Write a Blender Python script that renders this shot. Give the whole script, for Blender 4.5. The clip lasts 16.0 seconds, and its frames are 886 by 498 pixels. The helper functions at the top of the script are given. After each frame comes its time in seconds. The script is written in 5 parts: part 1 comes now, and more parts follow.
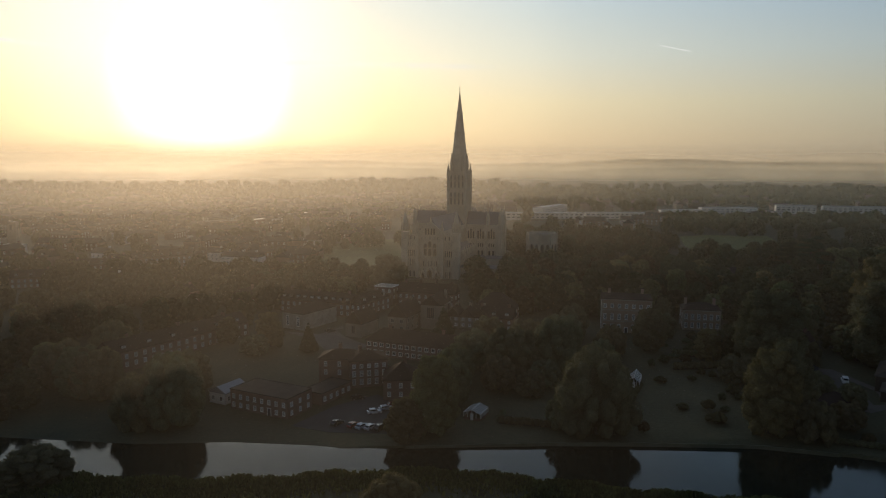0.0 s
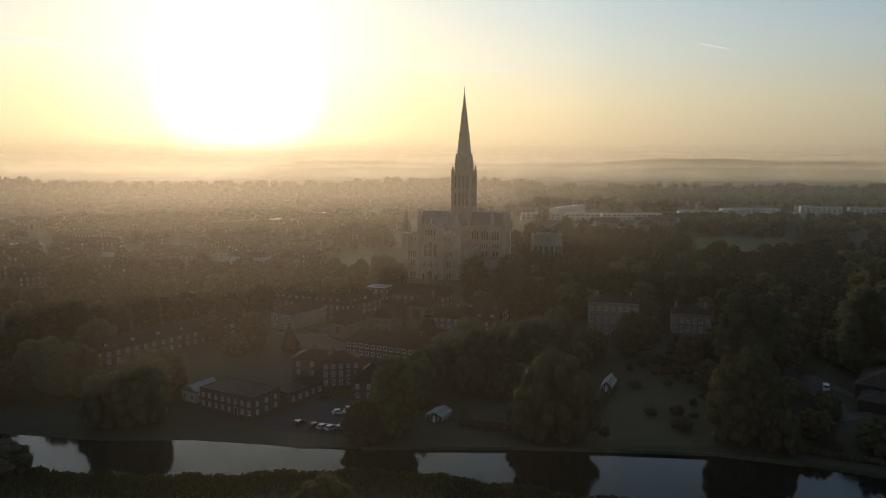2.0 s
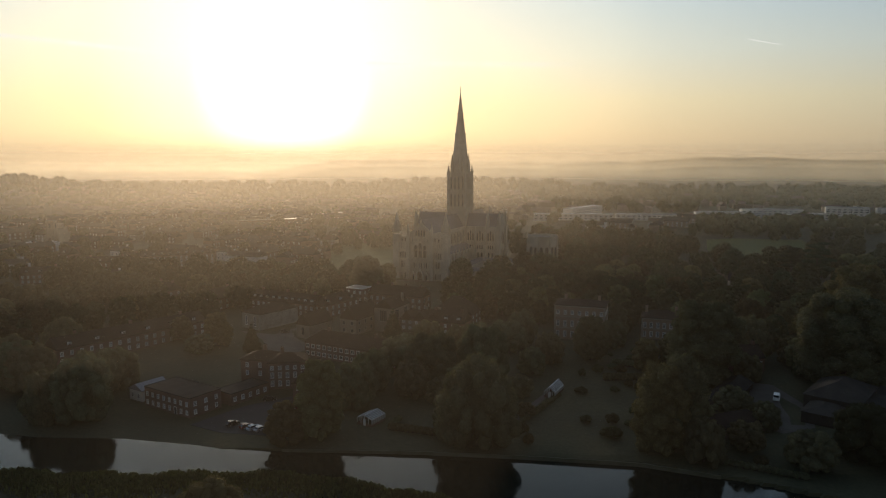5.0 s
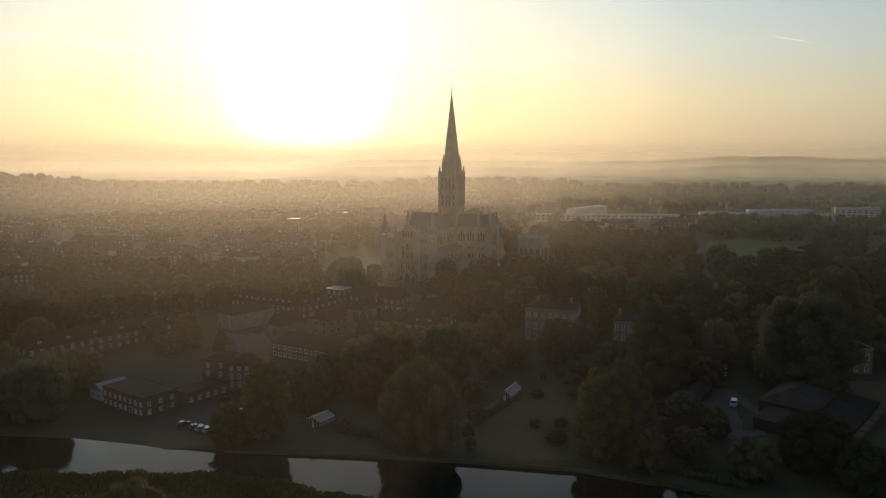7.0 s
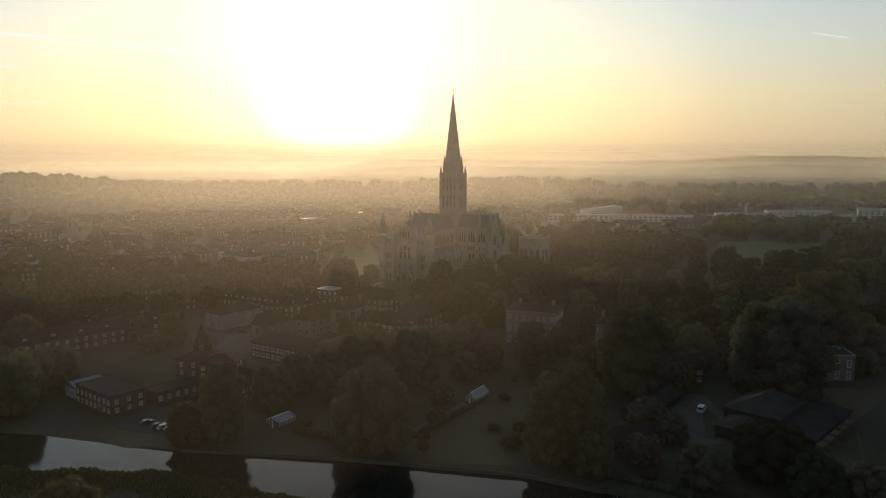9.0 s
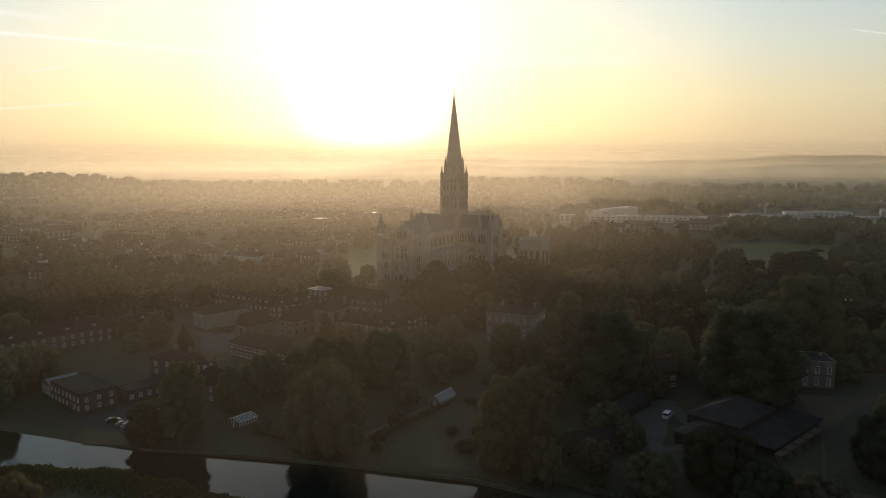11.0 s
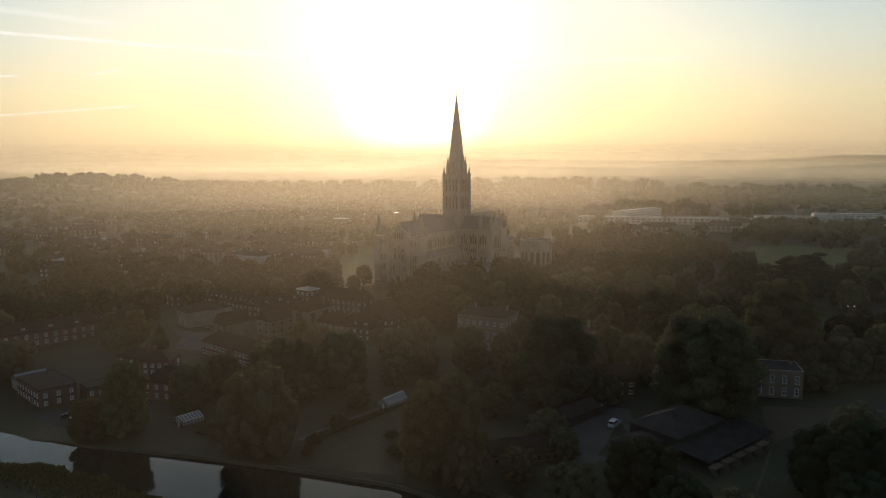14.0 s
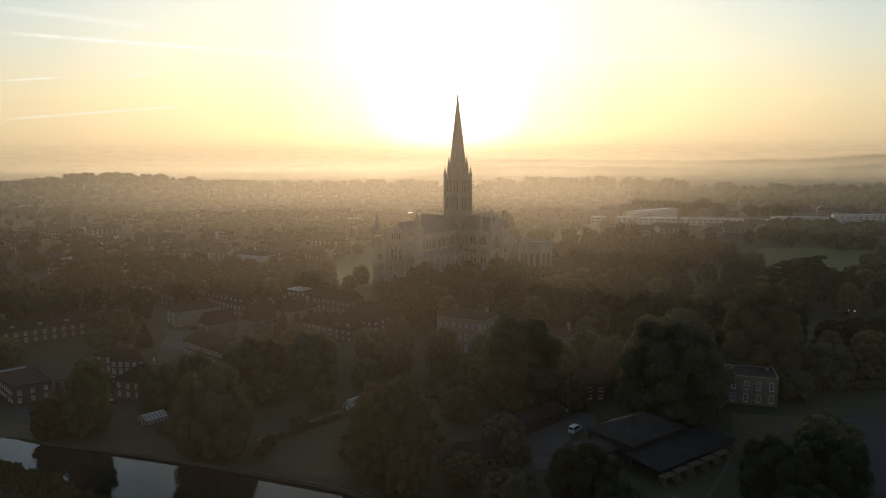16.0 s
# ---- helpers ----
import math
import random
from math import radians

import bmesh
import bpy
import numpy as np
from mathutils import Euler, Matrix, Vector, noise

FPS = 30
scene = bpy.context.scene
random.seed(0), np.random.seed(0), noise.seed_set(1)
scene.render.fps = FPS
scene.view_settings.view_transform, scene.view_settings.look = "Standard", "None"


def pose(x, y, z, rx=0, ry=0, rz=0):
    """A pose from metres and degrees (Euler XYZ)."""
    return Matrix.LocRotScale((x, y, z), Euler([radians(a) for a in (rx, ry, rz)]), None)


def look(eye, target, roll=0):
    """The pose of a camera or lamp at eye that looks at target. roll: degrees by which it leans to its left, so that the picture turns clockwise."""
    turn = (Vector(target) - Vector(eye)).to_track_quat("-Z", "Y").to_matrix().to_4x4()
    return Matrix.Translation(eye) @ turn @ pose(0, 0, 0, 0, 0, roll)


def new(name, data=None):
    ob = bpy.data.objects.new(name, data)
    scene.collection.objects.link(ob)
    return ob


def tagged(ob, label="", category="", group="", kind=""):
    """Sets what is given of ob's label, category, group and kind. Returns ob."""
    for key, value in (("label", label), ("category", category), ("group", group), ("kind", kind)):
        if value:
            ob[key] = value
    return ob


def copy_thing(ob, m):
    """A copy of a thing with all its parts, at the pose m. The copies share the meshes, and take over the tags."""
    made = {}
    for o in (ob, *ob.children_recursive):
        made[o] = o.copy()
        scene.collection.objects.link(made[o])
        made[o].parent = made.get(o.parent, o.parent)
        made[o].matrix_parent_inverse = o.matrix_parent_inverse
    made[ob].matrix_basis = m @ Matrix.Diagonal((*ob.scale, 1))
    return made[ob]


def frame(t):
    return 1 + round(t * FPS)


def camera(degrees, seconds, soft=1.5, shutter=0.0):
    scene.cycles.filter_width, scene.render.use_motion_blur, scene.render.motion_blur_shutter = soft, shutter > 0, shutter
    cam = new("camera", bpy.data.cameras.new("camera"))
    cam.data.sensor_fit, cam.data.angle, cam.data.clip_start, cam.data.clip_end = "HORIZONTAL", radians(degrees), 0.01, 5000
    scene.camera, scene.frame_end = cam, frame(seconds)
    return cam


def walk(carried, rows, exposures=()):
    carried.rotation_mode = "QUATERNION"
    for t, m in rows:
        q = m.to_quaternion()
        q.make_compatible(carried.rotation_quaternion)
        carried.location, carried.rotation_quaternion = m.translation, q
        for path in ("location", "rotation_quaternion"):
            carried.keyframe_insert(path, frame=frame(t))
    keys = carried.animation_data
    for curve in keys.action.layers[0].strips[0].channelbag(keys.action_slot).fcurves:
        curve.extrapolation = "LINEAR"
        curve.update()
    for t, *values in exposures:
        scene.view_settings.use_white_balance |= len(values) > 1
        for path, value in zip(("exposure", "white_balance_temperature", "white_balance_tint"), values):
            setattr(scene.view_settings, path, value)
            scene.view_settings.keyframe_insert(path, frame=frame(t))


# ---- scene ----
cam = camera(64.0, 16.0, soft=1.15)
PATH = [
    (0, (18.470, -0.822, 71.935), (14.729, 98.360, 59.733), 0.13),
    (0.5, (23.453, -0.491, 72.008), (18.554, 98.642, 59.815), 0.11),
    (1, (28.517, -0.101, 72.123), (22.449, 98.967, 59.930), 0.09),
    (1.5, (33.647, 0.348, 72.273), (26.399, 99.336, 60.072), 0.08),
    (2, (38.830, 0.855, 72.451), (30.392, 99.746, 60.235), 0.06),
    (2.5, (44.053, 1.419, 72.651), (34.414, 100.199, 60.415), 0.05),
    (3, (49.304, 2.042, 72.866), (38.454, 100.692, 60.607), 0.03),
    (3.5, (54.571, 2.722, 73.093), (42.501, 101.227, 60.808), 0.02),
    (6, (80.831, 6.989, 74.231), (65.500, 105.023, 61.808), -0.06),
    (6.5, (86.014, 8.017, 74.435), (69.847, 105.914, 61.988), -0.07),
    (7, (91.160, 9.105, 74.625), (73.993, 106.829, 62.158), -0.09),
    (7.5, (96.265, 10.253, 74.799), (78.003, 107.775, 62.314), -0.10),
    (8, (101.326, 11.461, 74.956), (81.944, 108.765, 62.456), -0.12),
    (8.5, (106.340, 12.730, 75.095), (85.883, 109.812, 62.584), -0.13),
    (9, (111.306, 14.061, 75.216), (89.886, 110.935, 62.697), -0.15),
    (11.5, (135.418, 21.680, 75.560), (108.883, 117.280, 63.050), -0.22),
    (12, (140.111, 23.404, 75.587), (112.565, 118.719, 63.085), -0.23),
    (12.5, (144.768, 25.197, 75.605), (116.212, 120.216, 63.112), -0.24),
    (13, (149.396, 27.062, 75.618), (119.831, 121.772, 63.134), -0.25),
    (13.5, (154.001, 28.999, 75.628), (123.428, 123.390, 63.153), -0.27),
    (14, (158.590, 31.011, 75.641), (127.010, 125.071, 63.173), -0.28),
    (14.5, (163.171, 33.098, 75.661), (130.586, 126.815, 63.196), -0.29),
    (15, (167.752, 35.263, 75.692), (134.164, 128.625, 63.227), -0.31),
    (15.5, (172.345, 37.508, 75.740), (137.755, 130.503, 63.269), -0.32),
    (16, (176.958, 39.834, 75.812), (141.369, 132.449, 63.327), -0.33),
]
walk(cam, [(t, look(eye, target, roll)) for t, eye, target, roll in PATH],
     [(0, -0.17, 6050, 10), (3.5, -0.11, 6150, 10), (6.5, -0.04, 6300, 10), (10, 0.02, 6380, 10), (16, 0.05, 6400, 10)])

# ---- world, sun, mist light ----
SUN_AZ, SUN_EL = 20.6, 5.5          # degrees left of +y, degrees above the horizon
SUN_DIR = Vector((-math.sin(radians(SUN_AZ)) * math.cos(radians(SUN_EL)),
                  math.cos(radians(SUN_AZ)) * math.cos(radians(SUN_EL)), math.sin(radians(SUN_EL))))
scene.cycles.transparent_max_bounces = 24


class Nodes:
    """Short hand for wiring a node tree."""

    def __init__(self, tree):
        self.tree = tree
        tree.nodes.clear()

    def add(self, kind, ins=None, **props):
        node = self.tree.nodes.new(kind)
        if "data_type" in props:
            node.data_type, node.blend_type = props["data_type"], props["blend_type"]
        if "operation" in props:
            node.operation = props["operation"]
        for key, value in (ins or {}).items():
            self.put(node.inputs[key], value)
        return node

    def put(self, socket, value):
        if isinstance(value, bpy.types.NodeSocket):
            self.tree.links.new(value, socket)
        else:
            socket.default_value = value

    def math(self, op, a, b=0.0, c=0.0, clamp=False):
        node = self.tree.nodes.new("ShaderNodeMath")
        node.operation, node.use_clamp = op, clamp
        for socket, value in zip(node.inputs, (a, b, c)):
            self.put(socket, value)
        return node.outputs[0]

    def ramp(self, fac, stops, mode="EASE"):
        node = self.add("ShaderNodeValToRGB", {"Fac": fac})
        band = node.color_ramp
        band.interpolation = mode
        for n, (at, colour) in enumerate(stops):
            item = band.elements[n] if n < 2 else band.elements.new(at)
            item.position = at
            item.color = (*colour, 1) if len(colour) == 3 else colour
        return node.outputs[0]

    def span(self, value, a, b, c=0.0, d=1.0, smooth=True):
        node = self.add("ShaderNodeMapRange", {0: value, 1: a, 2: b, 3: c, 4: d})
        node.interpolation_type = "SMOOTHSTEP" if smooth else "LINEAR"
        return node.outputs[0]

    def mix(self, fac, a, b, how="MIX"):
        node = self.add("ShaderNodeMix", data_type="RGBA", blend_type=how)
        for socket, value in zip((node.inputs[0], node.inputs[6], node.inputs[7]), (fac, a, b)):
            self.put(socket, value if not isinstance(value, tuple) or len(value) == 4 else (*value, 1))
        return node.outputs[2]

    def dot(self, a, b):
        node = self.add("ShaderNodeVectorMath", {0: a, 1: b}, operation="DOT_PRODUCT")
        return node.outputs["Value"]

    def noise(self, vector, scale, detail=4.0, rough=0.55):
        return self.add("ShaderNodeTexNoise", {"Vector": vector, "Scale": scale, "Detail": detail, "Roughness": rough}).outputs[0]


TRAILS = (((-0.7816, 0.6057, 0.1493), (-0.4822, 0.8654, 0.136), 0.0035, 0.9), ((0.2406, 0.9586, 0.1522), (0.2858, 0.9478, 0.1411), 0.0010, 1.0),
          ((-0.7893, 0.6067, 0.0946), (-0.7435, 0.6609, 0.1027), 0.0020, 0.7), ((-0.7009, 0.7056, 0.1041), (-0.6676, 0.7355, 0.1155), 0.0022, 0.8),
          ((-0.7938, 0.6061, 0.0497), (-0.6436, 0.7619, 0.0726), 0.0025, 0.5), ((-0.7769, 0.6045, 0.1759), (-0.6583, 0.7341, 0.1664), 0.0060, 0.5),
          ((-0.2999, 0.945, 0.1302), (0.0343, 0.9912, 0.128), 0.0050, 0.5))


def build_sky():
    world = bpy.data.worlds.new("morning_sky")
    scene.world = world
    world.use_nodes = True
    n = Nodes(world.node_tree)
    way = n.add("ShaderNodeTexCoord").outputs["Generated"]
    split = n.add("ShaderNodeSeparateXYZ", {0: way})
    high = split.outputs["Z"]
    towards = n.dot(way, tuple(SUN_DIR))
    angle = n.math("DIVIDE", n.math("ARCCOSINE", n.math("MINIMUM", towards, 0.99999)), math.pi)   # 0 at the sun, 1 opposite
    # clear air overhead, warm dusty air low down
    air = n.ramp(n.math("MULTIPLY", high, 1.0, clamp=True), [
        (0.0, (0.62, 0.45, 0.27)), (0.03, (0.76, 0.57, 0.34)), (0.08, (0.80, 0.68, 0.44)), (0.14, (0.68, 0.70, 0.60)),
        (0.22, (0.50, 0.63, 0.68)), (0.32, (0.36, 0.52, 0.64)), (0.5, (0.22, 0.31, 0.40)), (1.0, (0.10, 0.15, 0.22))], "LINEAR")
    fade = n.ramp(angle, [(0.0, (1.0,) * 3), (0.14, (1.0,) * 3), (0.28, (0.64, 0.70, 0.78)), (0.55, (0.30, 0.295, 0.32)), (1.0, (0.30, 0.285, 0.305))], "LINEAR")
    air = n.mix(1.0, air, fade, "MULTIPLY")
    # the aureole, dimmed by the thick air at the horizon
    glow = n.ramp(angle, [(0.0, (3.2, 3.0, 2.6)), (0.020, (1.4, 1.28, 1.0)), (0.038, (0.58, 0.48, 0.28)), (0.075, (0.30, 0.22, 0.08)),
                          (0.16, (0.07, 0.05, 0.01)), (0.3, (0, 0, 0))], "LINEAR")
    thick = n.span(high, 0.0, 0.046, 0.14, 1.0)
    glow = n.mix(1.0, glow, n.add("ShaderNodeCombineColor", {0: thick, 1: thick, 2: thick}).outputs[0], "MULTIPLY")
    sky = n.add("ShaderNodeTexSky")
    sky.sky_type, sky.sun_disc = "NISHITA", False
    sky.sun_elevation, sky.sun_rotation, sky.dust_density = radians(SUN_EL), radians(-SUN_AZ), 4.0
    colour = n.mix(1.0, n.mix(1.0, air, glow, "ADD"), n.mix(1.0, sky.outputs[0], (0.01, 0.01, 0.01), "MULTIPLY"), "ADD")
    # thin vapour trails high up, each between two directions
    for a, b, wide, much in TRAILS:
        a, b = Vector(a).normalized(), Vector(b).normalized()
        mid, axis = (a + b).normalized(), a.cross(b).normalized()
        across = n.math("ABSOLUTE", n.dot(way, tuple(axis)))
        ragged = n.span(n.noise(way, 60.0, 3.0), 0.3, 0.7, 0.5, 1.1)
        line = n.math("MULTIPLY", n.span(across, 0.0, wide, 1.0, 0.0), ragged)
        reach = a.dot(mid)
        line = n.math("MULTIPLY", line, n.span(n.dot(way, tuple(mid)), reach - (1 - reach) * 0.15, reach + (1 - reach) * 0.6))
        colour = n.mix(n.math("MULTIPLY", line, much, clamp=True), colour, (1.0, 0.97, 0.90))
    back = n.add("ShaderNodeBackground", {"Color": colour, "Strength": 1.0})
    n.add("ShaderNodeOutputWorld", {"Surface": back.outputs[0]})


build_sky()
sun = new("sun", bpy.data.lights.new("sun", "SUN"))
sun.data.energy, sun.data.angle, sun.data.color = 1.9, radians(9.0), (1.0, 0.73, 0.46)
sun.matrix_world = look((0, 0, 300), Vector((0, 0, 300)) - SUN_DIR)

# ---- materials ----
def material(name, colour, second, scale=1.0, rough=0.85, bump=0.3, fine=None, island=0.0, each=0.0, metal=0.0, translucent=0.0, spec=0.3, relief=0.06):
    """A surface of two colours mixed by broad stains and fine grain, both at real size."""
    m = bpy.data.materials.new(name)
    m.use_nodes = True
    n = Nodes(m.node_tree)
    place = n.add("ShaderNodeTexCoord").outputs["Object"]
    broad = n.noise(place, 0.12 * scale, 3.0)
    grain = n.noise(place, fine or 2.2 * scale, 5.0, 0.65)
    fac = n.math("ADD", n.math("MULTIPLY", n.span(broad, 0.3, 0.7), 0.5), n.math("MULTIPLY", n.span(grain, 0.25, 0.75), 0.5))
    base = n.mix(fac, colour, second)
    if island:
        rand = n.add("ShaderNodeNewGeometry").outputs["Random Per Island"]
        light = n.span(rand, 0, 1, 1 - island, 1 + island, smooth=False)
        base = n.mix(1.0, base, n.add("ShaderNodeCombineColor", {0: light, 1: light, 2: light}).outputs[0], "MULTIPLY")
    if each:
        rand = n.add("ShaderNodeObjectInfo").outputs["Random"]
        light = n.span(rand, 0, 1, 1 - each, 1 + each, smooth=False)
        warm = n.span(rand, 0, 1, 1 + each * 0.6, 1 - each * 0.2, smooth=False)
        base = n.mix(1.0, base, n.add("ShaderNodeCombineColor", {0: warm, 1: light, 2: light}).outputs[0], "MULTIPLY")
    skin = n.add("ShaderNodeBsdfPrincipled", {"Base Color": base, "Metallic": metal, "Specular IOR Level": spec})
    n.put(skin.inputs["Roughness"], n.span(grain, 0.2, 0.8, max(0.02, rough - 0.1), min(1, rough + 0.1)))
    if bump:
        tilt = n.add("ShaderNodeBump", {"Height": grain, "Strength": bump, "Distance": relief})
        n.put(skin.inputs["Normal"], tilt.outputs[0])
    last = skin.outputs[0]
    if translucent:
        thin = n.add("ShaderNodeBsdfTranslucent", {"Color": n.mix(0.5, base, (0.24, 0.25, 0.05))})
        last = n.add("ShaderNodeMixShader", {0: translucent, 1: last, 2: thin.outputs[0]}).outputs[0]
    n.add("ShaderNodeOutputMaterial", {"Surface": last})
    return m


STONE = material("limestone", (0.58, 0.53, 0.43), (0.33, 0.30, 0.235), 1.3, 0.9, 0.6)
OLD_STONE = material("old_brown_stone", (0.30, 0.26, 0.20), (0.19, 0.165, 0.13), 1.5, 0.9, 0.5)
STONE_PALE = material("pale_stone", (0.42, 0.39, 0.32), (0.24, 0.22, 0.18), 3.0, 0.88, 0.3)
MOSSY = material("mossy_stone", (0.13, 0.13, 0.09), (0.08, 0.085, 0.05), 2.0, 0.95, 0.4)
LEAD = material("lead_roof", (0.20, 0.20, 0.215), (0.14, 0.14, 0.15), 0.8, 0.75, 0.2)
BRICK = material("red_brick", (0.215, 0.142, 0.112), (0.150, 0.104, 0.084), 2.0, 0.9, 0.4, fine=7.0, spec=0.1)
BRICK_DARK = material("brown_brick", (0.21, 0.13, 0.095), (0.15, 0.10, 0.075), 2.0, 0.9, 0.4, fine=7.0)
BRICK_PALE = material("pale_brick", (0.36, 0.27, 0.20), (0.26, 0.20, 0.155), 2.0, 0.9, 0.4, fine=7.0)
RENDER = material("white_render", (0.74, 0.73, 0.70), (0.62, 0.60, 0.56), 1.5, 0.8, 0.15)
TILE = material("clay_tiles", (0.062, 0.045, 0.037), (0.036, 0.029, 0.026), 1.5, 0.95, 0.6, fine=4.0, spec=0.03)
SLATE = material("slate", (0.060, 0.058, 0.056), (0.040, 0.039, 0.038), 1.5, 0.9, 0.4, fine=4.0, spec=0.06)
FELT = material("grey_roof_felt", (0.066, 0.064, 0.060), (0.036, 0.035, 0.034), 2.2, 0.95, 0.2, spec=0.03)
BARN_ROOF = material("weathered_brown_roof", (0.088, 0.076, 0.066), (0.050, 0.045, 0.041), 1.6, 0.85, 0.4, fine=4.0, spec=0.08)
SMOOTH_ROOF = material("smooth_metal_roof", (0.30, 0.30, 0.30), (0.22, 0.22, 0.23), 0.6, 0.55, 0.0, spec=0.35)
SHEET = material("grey_sheet_roof", (0.30, 0.31, 0.32), (0.22, 0.22, 0.23), 0.9, 0.5, 0.15)
WHITE = material("white_paint", (0.80, 0.80, 0.78), (0.70, 0.70, 0.68), 2.0, 0.55, 0.05)
DARK = material("dark_paint", (0.05, 0.05, 0.055), (0.035, 0.035, 0.04), 2.0, 0.5, 0.05)
WOOD = material("weathered_wood", (0.20, 0.15, 0.10), (0.13, 0.10, 0.07), 2.0, 0.85, 0.4, fine=6.0)
DARK_WOOD = material("tarred_boards", (0.070, 0.055, 0.044), (0.045, 0.037, 0.031), 2.0, 0.85, 0.4, fine=6.0)
GRAVEL = material("gravel", (0.135, 0.122, 0.102), (0.09, 0.082, 0.070), 1.5, 0.95, 0.4, fine=3.0)
ASPHALT = material("asphalt", (0.065, 0.064, 0.062), (0.045, 0.045, 0.045), 1.0, 0.9, 0.3, fine=4.0)
DRY_GRASS = material("dry_grass", (0.135, 0.105, 0.055), (0.085, 0.068, 0.038), 0.6, 0.95, 0.5, fine=0.9)
# Brighter than grass: sunlight on the cathedral lawn is put into this colour.
LAWN_GREEN = material("mown_sunlit_lawn", (0.105, 0.125, 0.034), (0.075, 0.092, 0.026), 0.5, 0.95, 0.3, fine=0.9)
GRASS = material("grass", (0.082, 0.078, 0.038), (0.052, 0.051, 0.028), 0.5, 0.95, 0.5, fine=0.9)
LEAF = material("leaves", (0.150, 0.155, 0.090), (0.082, 0.090, 0.054), 4.0, 0.85, 0.3, fine=1.6, island=0.22, each=0.14, translucent=0.2, spec=0.08, relief=0.3)
LEAF_WOOD = material("wood_leaves", (0.084, 0.089, 0.048), (0.035, 0.041, 0.023), 1.5, 0.9, 0.3, fine=1.2, island=0.2, each=0.22, translucent=0.16, spec=0.06, relief=0.3)
LEAF_FAR = material("far_leaves", (0.070, 0.080, 0.034), (0.045, 0.056, 0.026), 0.3, 0.9, 0.3, fine=0.5, island=0.14, translucent=0.06, spec=0.04, relief=0.4)
LEAF_YELLOW = material("turning_leaves", (0.188, 0.184, 0.090), (0.105, 0.112, 0.056), 4.0, 0.85, 0.3, fine=1.6, island=0.24, each=0.14, translucent=0.22, spec=0.08, relief=0.3)
NEEDLE = material("needles", (0.040, 0.058, 0.030), (0.026, 0.040, 0.022), 2.0, 0.85, 0.3, fine=1.6, island=0.2, each=0.2, translucent=0.1, spec=0.1, relief=0.3)
BARK = material("bark", (0.10, 0.08, 0.06), (0.06, 0.05, 0.04), 3.0, 0.95, 0.5)
REED = material("reeds", (0.11, 0.11, 0.045), (0.07, 0.08, 0.03), 1.0, 0.9, 0.0, island=0.4, translucent=0.2)


def glass_material():
    m = bpy.data.materials.new("window_glass")
    m.use_nodes = True
    n = Nodes(m.node_tree)
    skin = n.add("ShaderNodeBsdfPrincipled", {"Base Color": (0.03, 0.034, 0.04, 1), "Roughness": 0.15, "Specular IOR Level": 0.35})
    n.add("ShaderNodeOutputMaterial", {"Surface": skin.outputs[0]})
    return m


def water_material():
    m = bpy.data.materials.new("river_water")
    m.use_nodes = True
    n = Nodes(m.node_tree)
    place = n.add("ShaderNodeTexCoord").outputs["Object"]
    wave = n.noise(place, 0.9, 3.0)
    slow = n.noise(place, 0.15, 2.0)
    relief = n.add("ShaderNodeBump", {"Height": n.math("ADD", wave, n.math("MULTIPLY", slow, 2.0)), "Strength": 0.05, "Distance": 0.2})
    skin = n.add("ShaderNodeBsdfPrincipled", {"Base Color": (0.018, 0.020, 0.014, 1), "Roughness": 0.08, "IOR": 1.33, "Specular IOR Level": 0.4, "Normal": relief.outputs[0]})
    n.add("ShaderNodeOutputMaterial", {"Surface": skin.outputs[0]})
    return m


def mist_sheet_material(density, low, top, forward, tint=(0.97, 0.93, 0.86, 1)):
    """A see-through sheet standing in for morning haze: lets most light through and scatters the rest, a share of it
    forward, so that it shines towards the sun; it thins out near the ground and upwards.
    """
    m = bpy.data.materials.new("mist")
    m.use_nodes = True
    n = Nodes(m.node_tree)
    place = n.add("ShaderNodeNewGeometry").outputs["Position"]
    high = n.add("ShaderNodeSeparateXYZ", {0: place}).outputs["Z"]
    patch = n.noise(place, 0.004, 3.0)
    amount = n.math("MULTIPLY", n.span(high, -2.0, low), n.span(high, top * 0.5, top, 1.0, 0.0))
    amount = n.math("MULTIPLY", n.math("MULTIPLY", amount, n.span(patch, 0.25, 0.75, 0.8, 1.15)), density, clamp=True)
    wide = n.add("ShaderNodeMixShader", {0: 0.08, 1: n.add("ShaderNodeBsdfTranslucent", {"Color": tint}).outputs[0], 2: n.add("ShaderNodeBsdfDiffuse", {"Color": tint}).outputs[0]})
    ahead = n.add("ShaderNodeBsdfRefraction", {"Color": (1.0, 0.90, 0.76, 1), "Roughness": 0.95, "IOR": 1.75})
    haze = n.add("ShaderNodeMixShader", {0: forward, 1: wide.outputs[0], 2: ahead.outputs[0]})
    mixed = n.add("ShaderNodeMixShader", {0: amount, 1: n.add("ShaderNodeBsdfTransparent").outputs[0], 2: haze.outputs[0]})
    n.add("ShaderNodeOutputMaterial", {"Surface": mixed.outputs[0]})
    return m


GLASS, WATER = glass_material(), water_material()
LEADED = material("leaded_glass", (0.030, 0.030, 0.030), (0.018, 0.018, 0.020), 3.0, 0.6, 0.3, spec=0.2)


